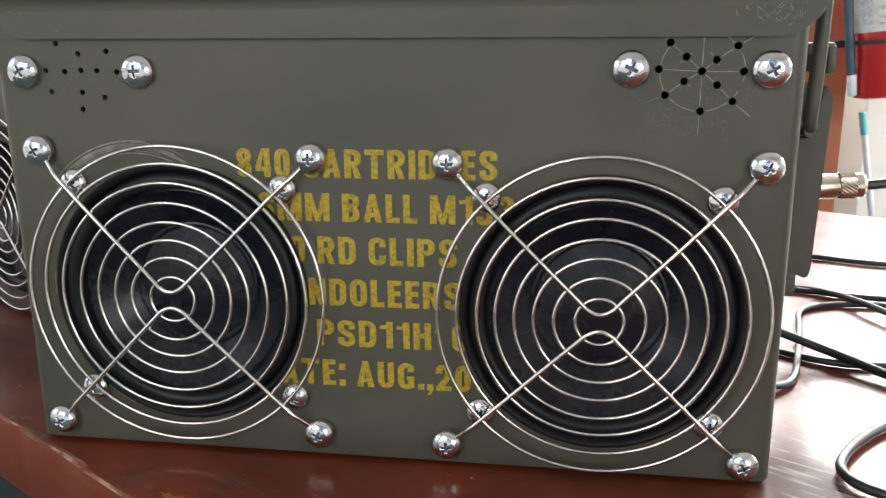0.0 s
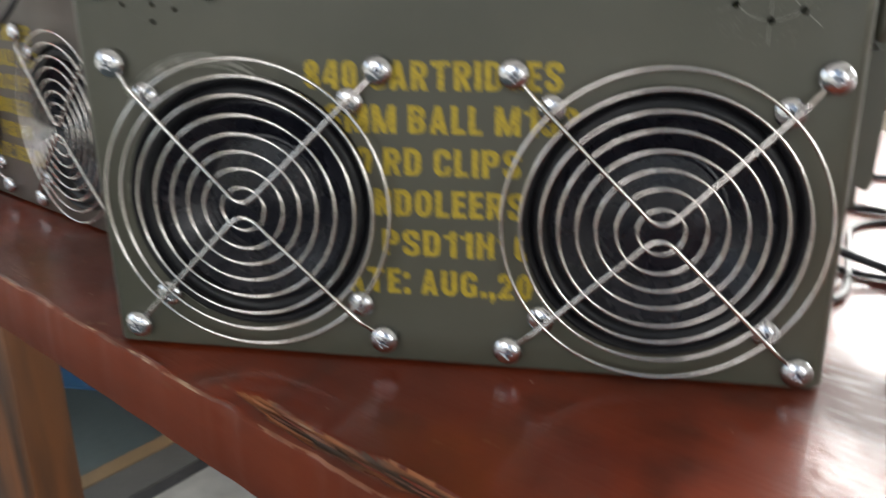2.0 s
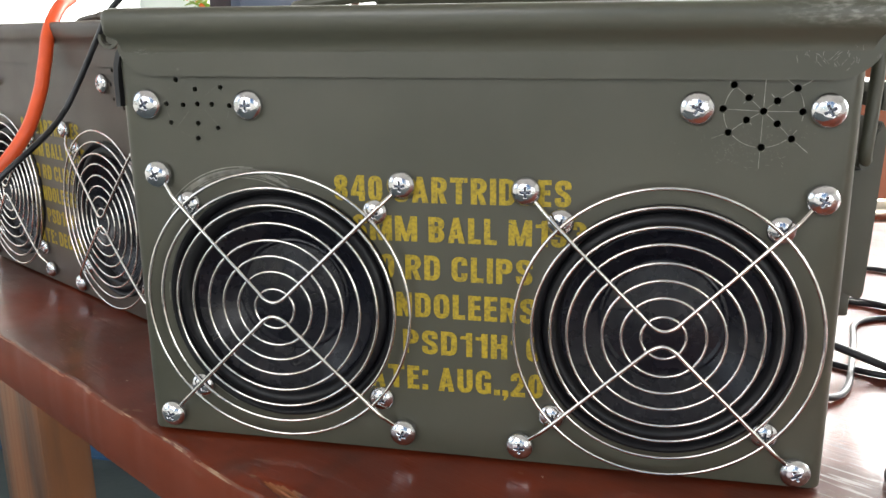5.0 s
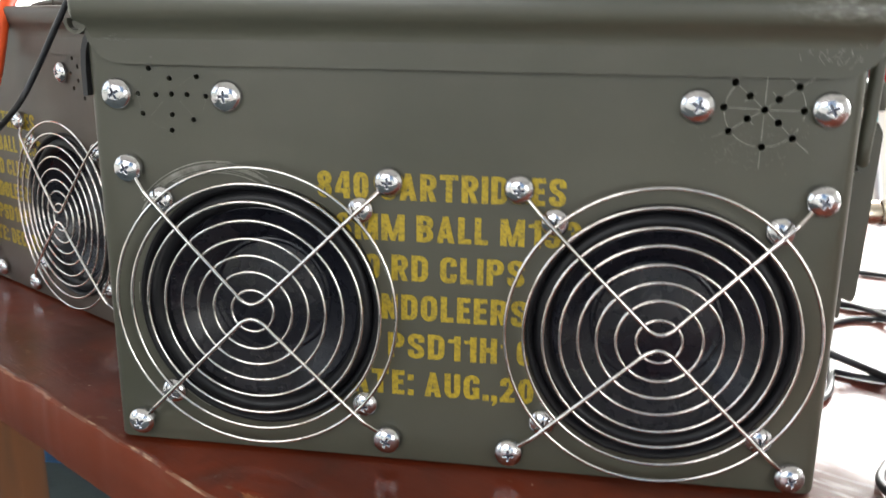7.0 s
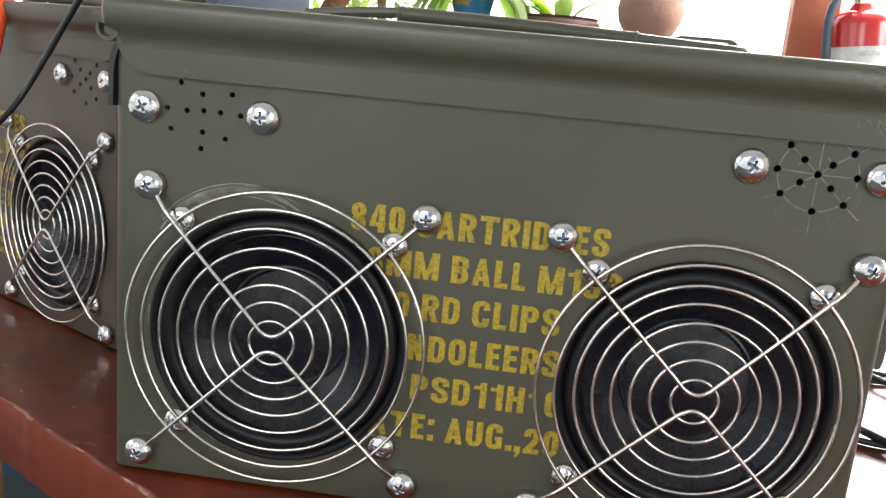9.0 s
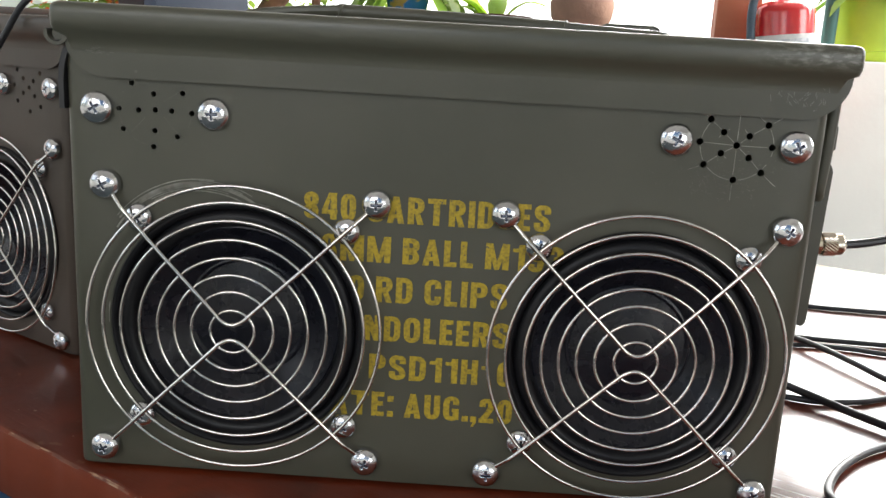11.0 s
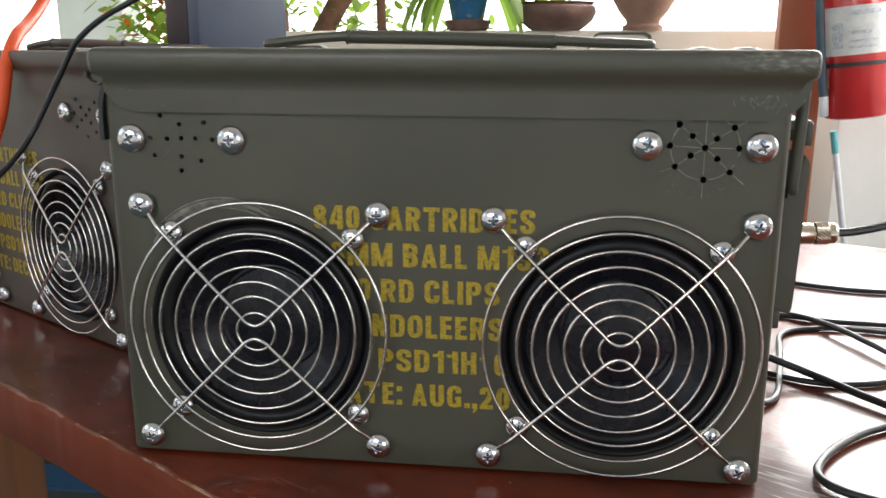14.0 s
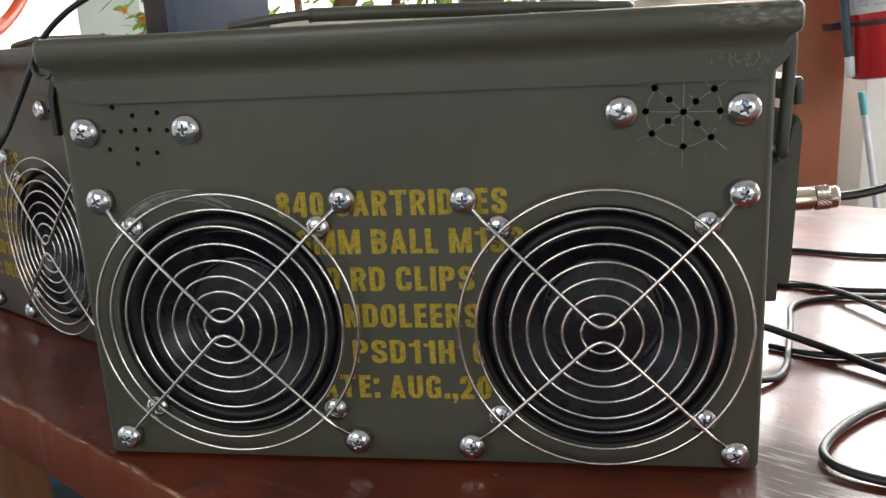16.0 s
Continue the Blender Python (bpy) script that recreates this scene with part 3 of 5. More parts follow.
def latch(parent):
    bail = curve_points([(0.1405, 0.020, 0.1712), (0.1432, 0.0185, 0.1716), (0.1453, 0.018, 0.1690), (0.1455, 0.018, 0.160), (0.1449, 0.018, 0.140), (0.1443, 0.0182, 0.1285), (0.1450, 0.0205, 0.1245), (0.1450, 0.027, 0.1240),
                         (0.1450, 0.119, 0.1240), (0.1450, 0.1255, 0.1245), (0.1452, 0.1278, 0.1285), (0.1458, 0.128, 0.140), (0.1464, 0.128, 0.160), (0.1462, 0.128, 0.1690), (0.1440, 0.1275, 0.1716), (0.1405, 0.126, 0.1712)], 5)
    part("latch_bail", tube(bail, 0.0025, 12), OLIVE, parent)
    # lever: a folded sheet that hangs on the end of the can
    outline = [(0.1405, 0.1195), (0.1500, 0.1195), (0.1506, 0.1330), (0.1528, 0.1385), (0.1552, 0.1340), (0.1532, 0.0705), (0.1520, 0.0680), (0.1490, 0.0690), (0.1405, 0.0740)]
    bm = bmesh.new()
    near = [bm.verts.new((x, 0.032, z)) for x, z in outline]
    far = [bm.verts.new((x, 0.114, z)) for x, z in outline]
    bm.faces.new(near), bm.faces.new(far[::-1])
    for k in range(len(outline)):
        j = (k + 1) % len(outline)
        bm.faces.new((near[k], far[k], far[j], near[j]))
    bmesh.ops.bevel(bm, geom=bm.edges[:], offset=0.0006, segments=2, affect="EDGES")
    lever = part("latch_lever", bm, OLIVE, parent)
    part("lever_tab", box(0.1400, 0.1492, 0.034, 0.112, 0.0600, 0.0725, bevel=0.0018), OLIVE, lever)
    bm = bmesh.new()
    block(bm, 0.1400, 0.1548, 0.0335, 0.112, 0.1488, 0.1530, bevel=0.0012)
    block(bm, 0.1522, 0.1552, 0.0330, 0.1125, 0.1420, 0.1520, bevel=0.0010)
    part("latch_catch", bm, OLIVE, lever)


DISC_SHIFT = (0.0002, 0.0005)


def speaker(parent, cx, cz, n):
    bm = lathe([(0.0560, -0.0040), (0.0560, -0.0018), (0.0484, -0.0018), (0.0480, -0.0075), (0.0300, -0.030), (0.0, -0.034)], 56, axis="y")
    base = part("speaker", bm, BLACK_STEEL_AND_SHADE, parent, "round black loudspeaker", m=pose(cx + DISC_SHIFT[n], 0.0, cz))
    lip = [(0.0472, -0.0020), (0.0496, 0.0001), (0.0496, 0.0013), (0.0491, 0.0020), (0.0482, 0.0021), (0.0474, 0.0016), (0.0468, 0.0004), (0.0462, -0.0010)]
    roll = [(0.0464, -0.0010), (0.0456, 0.0006), (0.0444, 0.0014), (0.0428, 0.0017), (0.0412, 0.0012), (0.0400, -0.0002), (0.0393, -0.0030)]
    part("rim", lathe(lip, 72, axis="y"), RUBBER, base, "thick black rubber rim")
    part("surround", lathe(roll, 72, axis="y"), RUBBER, base, "black rubber surround")
    cone = [(0.0398, -0.0028), (0.0390, -0.0026), (0.0382, -0.0036), (0.0340, -0.0068), (0.0290, -0.0110), (0.0238, -0.0150)]
    part("cone", lathe(cone, 72, axis="y"), CONE, base, "glossy black loudspeaker cone")
    cap = [(0.0252, -0.0143), (0.0248, -0.0136), (0.0240, -0.0134), (0.0228, -0.0144), (0.0180, -0.0138), (0.0120, -0.0126), (0.0060, -0.0119), (0.0, -0.0117)]
    part("dust_cap", lathe(cap, 56, axis="y"), CONE, base, "domed black dust cap")
    return base


RING_TALL = (0.987, 1.0)
RING_RADII = ((0.0569, 0.0506, 0.0436, 0.0363, 0.0292, 0.0225, 0.0159, 0.0085), (0.0563, 0.0494, 0.0422, 0.0358, 0.0292, 0.0225, 0.0155, 0.0082))
RING_MESHES = {}


def grille_depth(r):
    return -0.0066 + 0.0010 * (r / 0.0567) ** 2


def grille(parent, cx, cz, corners, n):
    """corners: the four mounting screws about the middle: top left, top right, bottom right, bottom left."""
    def spoke(a, b, sign):
        ax, az = a
        bx, bz = b
        pts = [(ax, -0.0012, az), (ax * 0.955, -0.0022, az * 0.955), (ax * 0.88, -0.0045, az * 0.88), (ax * 0.80, -0.0062, az * 0.80), (ax * 0.5, -0.0072, az * 0.5), (ax * 0.16, -0.0078, az * 0.165)]
        arch = [(-0.0042, -0.0079, sign * 0.0046), (0.0, -0.0080, sign * 0.0030), (0.0042, -0.0079, sign * 0.0046)]
        other = [(bx * 0.16, -0.0078, bz * 0.165), (bx * 0.5, -0.0072, bz * 0.5), (bx * 0.80, -0.0062, bz * 0.80), (bx * 0.88, -0.0045, bz * 0.88), (bx * 0.955, -0.0022, bz * 0.955), (bx, -0.0012, bz)]
        return tube(curve_points(pts + arch + other, 4), 0.00088, 8)

    tl, tr, br, bl = corners
    top = part("grille", spoke(tl, tr, 1), WIRE, parent, "polished steel wire loudspeaker grille", m=pose(cx, 0.0, cz), smooth=60)
    part("spoke", spoke(bl, br, -1), WIRE, top, smooth=60)
    for r in RING_RADII[n]:
        if r not in RING_MESHES:
            bm = tube([Vector((x, y, z * RING_TALL[n])) for x, y, z in ring_xz(0, 0, r, 72, grille_depth(r))], 0.00074 if r > 0.05 else 0.00068, 8, True)
            RING_MESHES[r] = part("ring", bm, WIRE, top, smooth=60).data
        else:
            shared("ring", RING_MESHES[r], top)
    return top


def marks(parent):
    """Scribed layout lines round the vent holes and scuffs above the first loudspeaker."""
    def line(bm, pts, wide):
        pts = [Vector((x, -0.00022, z)) for x, z in pts]
        pairs = []
        for i, p in enumerate(pts):
            way = (pts[min(i + 1, len(pts) - 1)] - pts[max(i - 1, 0)]).normalized()
            side = Vector((way.z, 0, -way.x)) * wide
            pairs.append((bm.verts.new(p + side), bm.verts.new(p - side)))
        for a, b in zip(pairs, pairs[1:]):
            bm.faces.new((a[0], b[0], b[1], a[1]))

    def arc(cx, cz, rx, rz, a0, a1, n=40):
        return [(cx + rx * math.cos(radians(a0 + (a1 - a0) * k / n)), cz + rz * math.sin(radians(a0 + (a1 - a0) * k / n))) for k in range(n + 1)]

    def scribed(bm, pts, wide):
        """A scribed line, broken where it meets a vent hole."""
        run = []
        for (ax, az), (bx, bz) in zip(pts, pts[1:]):
            n = max(1, int(math.hypot(bx - ax, bz - az) / 0.0003))
            for k in range(n + 1):
                x, z = ax + (bx - ax) * k / n, az + (bz - az) * k / n
                if any((x - hx) ** 2 + (z - hz) ** 2 < 0.00145 ** 2 for hx, hz in VENT_RIGHT):
                    if len(run) > 1:
                        line(bm, run, wide)
                    run = []
                elif not run or run[-1] != (x, z):
                    run.append((x, z))
        if len(run) > 1:
            line(bm, run, wide)

    cx, cz = 0.1053, 0.1443
    bm = bmesh.new()
    scribed(bm, arc(cx, cz, 0.0132, 0.0126, 140, 330), 0.00013)
    scribed(bm, arc(cx, cz, 0.0132, 0.0126, 345, 400, 14), 0.00012)
    for pts in ([(cx, 0.1550), (0.1051, 0.1241)], [(0.0918, 0.145), (cx, cz), (0.1182, 0.1442)],
                [(0.0935, 0.1545), (0.095, 0.1533), (0.1002, 0.1489), (cx, cz), (0.1102, 0.14), (0.1153, 0.1348), (0.1209, 0.1301)],
                [(0.1205, 0.1549), (0.1159, 0.1522), (0.1096, 0.1479), (cx, cz), (0.0999, 0.1412), (0.0941, 0.1368), (0.0885, 0.1346)],
                [(0.1125, 0.1549), (0.1159, 0.1522), (0.1172, 0.1498)], [(0.1075, 0.1502), (0.1096, 0.1479), (0.1103, 0.1462)], [(0.0985, 0.1470), (0.1002, 0.1489), (0.1020, 0.1500)], [(0.0999, 0.1412), (0.1018, 0.1396)]):
        scribed(bm, pts, 0.00011)
    tagged(part("scribed_mark", bm, SCRATCH, parent, smooth=0), kind="stuff")
    bm = bmesh.new()
    sx, sz = SPEAKERS[0]
    rnd = random.Random(4)
    for k in range(17):
        r = 0.0375 + 0.0045 * rnd.random()
        a0 = 50 + 40 * rnd.random()
        line(bm, arc(sx - 0.0136, sz + 0.0172 - 0.002 * rnd.random(), r, r, a0, a0 + 26 + 40 * rnd.random(), 24), 0.00012 + 0.00028 * rnd.random())
    for k in range(12):
        r = 0.0492 + 0.0014 * rnd.random()
        a0 = 360 * rnd.random()
        line(bm, arc(sx, sz, r, r, a0, a0 + 18 * rnd.random() + 5, 10), 0.00012)
    tagged(part("scuff_mark", bm, SCRATCH, parent, smooth=0), kind="stuff")
    bm = bmesh.new()
    lx, lz = -0.1094, 0.1453
    line(bm, arc(lx, lz, 0.0137, 0.0134, 175, 262), 0.00005)
    line(bm, arc(lx, lz, 0.0137, 0.0134, 300, 352), 0.00005)
    for pts in ([(-0.1205, 0.1345), (-0.1130, 0.1425)], [(-0.1060, 0.1485), (-0.1000, 0.1525)], [(-0.1062, 0.1430), (-0.0975, 0.1330)], [(-0.1098, 0.1345), (-0.1098, 0.1365)]):
        line(bm, pts, 0.00005)
    # short pale strokes scattered below the scribed circle
    for k in range(260):
        x, z = 0.1005 + 0.0095 * rnd.gauss(0, 1), 0.1318 + 0.0042 * rnd.gauss(0, 1)
        if x > 0.128 or any((x - hx) ** 2 + (z - hz) ** 2 < 0.0022 ** 2 for hx, hz in VENT_RIGHT):
            continue
        a, n = rnd.uniform(0, 3.1), rnd.uniform(0.0002, 0.0010)
        line(bm, [(x, z), (x + n * math.cos(a), z + n * math.sin(a))], rnd.uniform(0.00003, 0.00012))
    tagged(part("faint_scribing", bm, FAINT, parent, smooth=0), kind="stuff")
    # scratches on the flap and bead
    bm = bmesh.new()
    for k in range(38):
        x, z = 0.1265 + 0.008 * rnd.gauss(0, 1), 0.1625 + 0.0022 * rnd.gauss(0, 1)
        if not (0.10 < x < 0.136 and 0.158 < z < 0.166):
            continue
        a, n = rnd.choice((1.5, 1.65, 0.75, 2.3)) + rnd.uniform(-0.15, 0.15), rnd.uniform(0.0004, 0.0026)
        line(bm, [(x, z), (x + n * math.cos(a), z + n * math.sin(a))], 0.00006)
    bmesh.ops.translate(bm, verts=bm.verts[:], vec=(0, -0.0024, 0))
    tagged(part("flap_scratch", bm, SCRATCH, parent, smooth=0), kind="stuff")
    bm = bmesh.new()
    for k in range(46):
        x, z, n = -0.1305 + 0.0026 * rnd.gauss(0, 1), 0.1658 + 0.0007 * rnd.gauss(0, 1), rnd.uniform(0.0004, 0.0020)
        line(bm, [(x, z), (x + n, z + n * rnd.uniform(-0.15, 0.1))], rnd.uniform(0.00003, 0.00008))
    bmesh.ops.translate(bm, verts=bm.verts[:], vec=(0, -0.0024, 0))
    tagged(part("rubbed_spot", bm, FAINT, parent, smooth=0), kind="stuff")


LINES = (("840 CARTRIDGES", -0.0530, 0.0400), ("6MM BALL M193", -0.0460, 0.0460), ("0 RD CLIPS", -0.0352, 0.0260), ("NDOLEERS", -0.0286, 0.0278), ("PSD11H'0", -0.0262, 0.0302), ("ATE: AUG.,20", -0.0408, 0.0310))
LETTER_WIDE = {"M": 1.42, "I": 0.36, "1": 0.74, "'": 0.74, ".": 0.33, ",": 0.33, ":": 0.36, " ": 0.30, "E": 0.80, "L": 0.78, "A": 1.07, "T": 1.10, "0": 0.93, "8": 0.90, "4": 0.96, "9": 0.93, "3": 0.93, "2": 0.93, "6": 0.93}
GAP, TALL, STEM, BAR = 0.21, 0.0102, 0.0024, 0.0019


def rounded(points, r, closed=False):
    """The points with their corners rounded off."""
    p, out = [Vector(q) for q in points], []
    n = len(p)
    for i in range(n):
        if not closed and i in (0, n - 1):
            out.append(p[i])
            continue
        a, b = p[i - 1] - p[i], p[(i + 1) % n] - p[i]
        a, b = p[i] + a.normalized() * min(r, a.length * 0.5), p[i] + b.normalized() * min(r, b.length * 0.5)
        out += [a * (1 - t) ** 2 + p[i] * 2 * t * (1 - t) + b * t * t for t in (0.0, 0.17, 0.33, 0.5, 0.67, 0.83, 1.0)]
    return out


def pen(path, closed=False):
    """Quads along a path: stems as wide as STEM, bars as tall as BAR."""
    n, sides = len(path), []
    for i, p in enumerate(path):
        way = path[(i + 1) % n if closed else min(i + 1, n - 1)] - path[i - 1 if closed or i else 0]
        way = way.normalized() if way.length > 1e-9 else Vector((1, 0))
        off = Vector((-way.y * STEM / 2, way.x * BAR / 2))
        sides.append((p + off, p - off))
    return [(sides[i][0], sides[i][1], sides[(i + 1) % n][1], sides[(i + 1) % n][0]) for i in range(n if closed else n - 1)]


def letter_shape(c, w):
    """Bold condensed capitals and numerals as polygons, w wide and TALL high."""
    h, s, b = TALL, STEM, BAR
    sx, bz, r = s / 2, b / 2, 0.0026

    def rect(x0, z0, x1, z1):
        return [((x0, z0), (x1, z0), (x1, z1), (x0, z1))]

    def bowl(z0, z1, x0=0.0):
        return pen(rounded([(x0 + sx, z1 - bz), (w - sx, z1 - bz), (w - sx, z0 + bz), (x0 + sx, z0 + bz)], r))

    def ring(z0, z1):
        return pen(rounded([(sx, z0 + bz), (w - sx, z0 + bz), (w - sx, z1 - bz), (sx, z1 - bz)], r, True), True)

    stem, end = rect(0, 0, s, h), rect(w - s, 0, w, h)
    hook = [(w - sx, h * 0.66), (w - sx, h - bz), (sx, h - bz)]
    if c == "A":
        return [((0, 0), (s, 0), (w * 0.60, h), (w * 0.34, h)), ((w - s, 0), (w, 0), (w * 0.66, h), (w * 0.40, h))] + rect(w * 0.2, h * 0.19, w * 0.8, h * 0.34)
    if c == "B":
        return stem + bowl(0, h * 0.56) + bowl(h * 0.45, h)
    if c in "CG":
        more = rect(w - s, h * 0.05, w, h * 0.48) + rect(w * 0.55, h * 0.36, w, h * 0.50) if c == "G" else []
        return pen(rounded(hook + [(sx, bz), (w - sx, bz), (w - sx, h * 0.36)], r)) + more
    if c == "D":
        return stem + bowl(0, h)
    if c in "EL":
        return stem + rect(s, 0, w, b) + (rect(s, h - b, w, h) + rect(s, h * 0.43, w * 0.92, h * 0.43 + b) if c == "E" else [])
    if c == "H":
        return stem + end + rect(s, h * 0.43, w - s, h * 0.43 + b)
    if c == "I":
        return stem
    if c == "M":
        return stem + end + [((0.0002, h), (s * 1.1, h), (w * 0.59, 0), (w * 0.41, 0)), ((w - s * 1.1, h), (w - 0.0002, h), (w * 0.59, 0), (w * 0.41, 0))]
    if c == "N":
        return stem + end + [((0, h), (s * 1.05, h), (w, 0), (w - s * 1.05, 0))]
    if c in "O0":
        return ring(0, h)
    if c in "PR":
        return stem + bowl(h * 0.40, h) + ([((w * 0.40, h * 0.45), (w * 0.72, h * 0.45), (w, 0), (w - s, 0))] if c == "R" else [])
    if c == "S":
        return pen(rounded(hook + [(sx, h * 0.58), (w - sx, h * 0.42), (w - sx, bz), (sx, bz), (sx, h * 0.34)], r))
    if c == "T":
        return rect(0, h - b, w, h) + rect(w / 2 - sx, 0, w / 2 + sx, h - b)
    if c == "U":
        return pen(rounded([(sx, h), (sx, bz), (w - sx, bz), (w - sx, h)], r))
    if c == "1":
        return rect(w - s, 0, w, h) + [((0, h * 0.72), (w - s, h * 0.72), (w - s, h * 0.97), (w * 0.45, h * 0.86), (0, h * 0.85))]
    if c == "'":
        return rect(0, h * 0.64, s * 0.6, h * 0.78)
    if c == "2":
        return pen(rounded([(sx, h * 0.66), (sx, h - bz), (w - sx, h - bz), (w - sx, h * 0.56), (sx, bz)], r)) + rect(0, 0, w, b)
    if c == "3":
        return pen(rounded([(sx, h * 0.70), (sx, h - bz), (w - sx, h - bz), (w - sx, h * 0.52), (w * 0.4, h * 0.52)], r)) + pen(rounded([(w * 0.4, h * 0.50), (w - sx, h * 0.50), (w - sx, bz), (sx, bz), (sx, h * 0.30)], r))
    if c == "4":
        return rect(w * 0.55, 0, w * 0.55 + s, h) + rect(0, h * 0.20, w, h * 0.20 + b * 0.9) + [((0, h * 0.36), (s * 0.9, h * 0.36), (w * 0.62, h), (w * 0.45, h)), ((0, h * 0.2), (s * 0.9, h * 0.2), (s * 0.9, h * 0.37), (0, h * 0.37))]
    if c == "6":
        return ring(0, h * 0.60) + pen(rounded(hook + [(sx, h * 0.3)], r))
    if c == "9":
        return ring(h * 0.40, h) + pen(rounded([(w - sx, h * 0.7), (w - sx, bz), (sx, bz), (sx, h * 0.3)], r))
    if c == "8":
        return ring(0, h * 0.56) + ring(h * 0.45, h)
    if c == ",":
        return rect(0, 0, s, s) + [((s * 0.45, 0), (s, 0), (s * 0.55, -s * 0.8), (s * 0.1, -s * 0.8))]
    return rect(0, 0, s, s) + (rect(0, h * 0.62, s, h * 0.62 + s) if c == ":" else [])


def lettering(parent, lines):
    for k, (text, x0, x1) in enumerate(lines):
        bm, z0 = bmesh.new(), 0.1080 - 0.01564 * k
        unit = (x1 - x0) / (sum(LETTER_WIDE.get(c, 1.0) + GAP for c in text) - GAP)
        at, layer = x0, 0
        for c in text:
            wide = LETTER_WIDE.get(c, 1.0) * unit
            for shape in letter_shape(c, wide) if c != " " else ():
                layer = (layer + 1) % 9
                bm.faces.new([bm.verts.new((at + p[0], -0.00030 - 0.000008 * layer, z0 + p[1])) for p in shape])
            at += wide + GAP * unit
        for _ in range(4):
            long = [e for e in bm.edges if e.calc_length() > 0.0014]
            bmesh.ops.subdivide_edges(bm, edges=long, cuts=1, use_grid_fill=True)
            bmesh.ops.triangulate(bm, faces=[f for f in bm.faces if len(f.verts) > 4])
        gone = [f for f in bm.faces if any((f.calc_center_median().x - cx) ** 2 + (f.calc_center_median().z - cz) ** 2 < 0.0480 ** 2 for cx, cz in SPEAKERS)]
        bmesh.ops.delete(bm, geom=gone, context="FACES")
        part("lettering", bm, YELLOW, parent, "yellow stencilled line of lettering", smooth=0)


def ammunition_can(m, label):
    can = thing("ammo_can_speaker", m, label, "speaker", "ammunition can loudspeakers")
    can_body(can)
    lid = can_lid(can)
    carrying_handle(lid)
    hinge(can)
    latch(can)
    marks(can)
    for n, ((cx, cz), mounts) in enumerate(zip(SPEAKERS, MOUNTS)):
        corners = [(x - cx, z - cz) for x, z in mounts]
        speaker(can, cx, cz, n)
        grille(can, cx, cz, corners, n)
        for k, (x, z) in enumerate(corners):
            shared("screw", SCREWS["mount", (k + n) % 3], can, "domed chrome cross-head screw" if not k and not n else "", pose(cx + x, -0.0010, cz + z))
            sx, sz = SMALL[n][k]
            shared("small_screw", SCREWS["small", (k + 2 * n) % 3], can, "", pose(sx, -0.0006, sz))
    for k, (x, z) in enumerate(((-0.131, 0.1452), (-0.0872, 0.1450), (0.083, 0.1452), (0.1263, 0.1448))):
        shared("screw", SCREWS["vent", k % 3], can, "", pose(x, -0.0003, z))
    return can


can_one = ammunition_can(pose(0, 0, 0), "olive drab steel ammunition can with two grilled loudspeakers")
can_two = copy_thing(can_one, pose(-0.3187, 0.1874, 0.0, 0, 0, -31.0))
# the second can is coloured a browner olive than the first
for piece in can_two.children_recursive:
    for slot in piece.material_slots:
        if slot.material in (OLIVE, OLIVE_WORN_LIT):
            slot.link, slot.material = "OBJECT", OLIVE_BROWN
for piece in [p for p in can_two.children_recursive if p.name.split(".")[0] in ("scribed_mark", "flap_scratch", "faint_scribing", "rubbed_spot")]:
    bpy.data.objects.remove(piece)
for piece in [p for p in can_two.children_recursive if p.name.startswith("handle_bracket") and max(v.co.x for v in p.data.vertices) > 0]:
    bpy.data.objects.remove(piece)
tagged(can_two, "second olive ammunition can loudspeaker beside an orange cable")
lettering(can_one, LINES)
lettering(can_two, LINES[:4] + (("PSD10H'0", -0.0262, 0.0302), ("ATE: DEC.,20", -0.0408, 0.0310)))

# ---------------------------------------------------------------- the table
EDGE_TURN = math.atan2(-0.615, 1.0)
ALONG, ACROSS = Vector((math.cos(EDGE_TURN), math.sin(EDGE_TURN), 0)), Vector((-math.sin(EDGE_TURN), math.cos(EDGE_TURN), 0))
EDGE_AT = Vector((0, -0.0925, 0))
TABLE_WIDE, TABLE_THICK = 0.68, 0.033


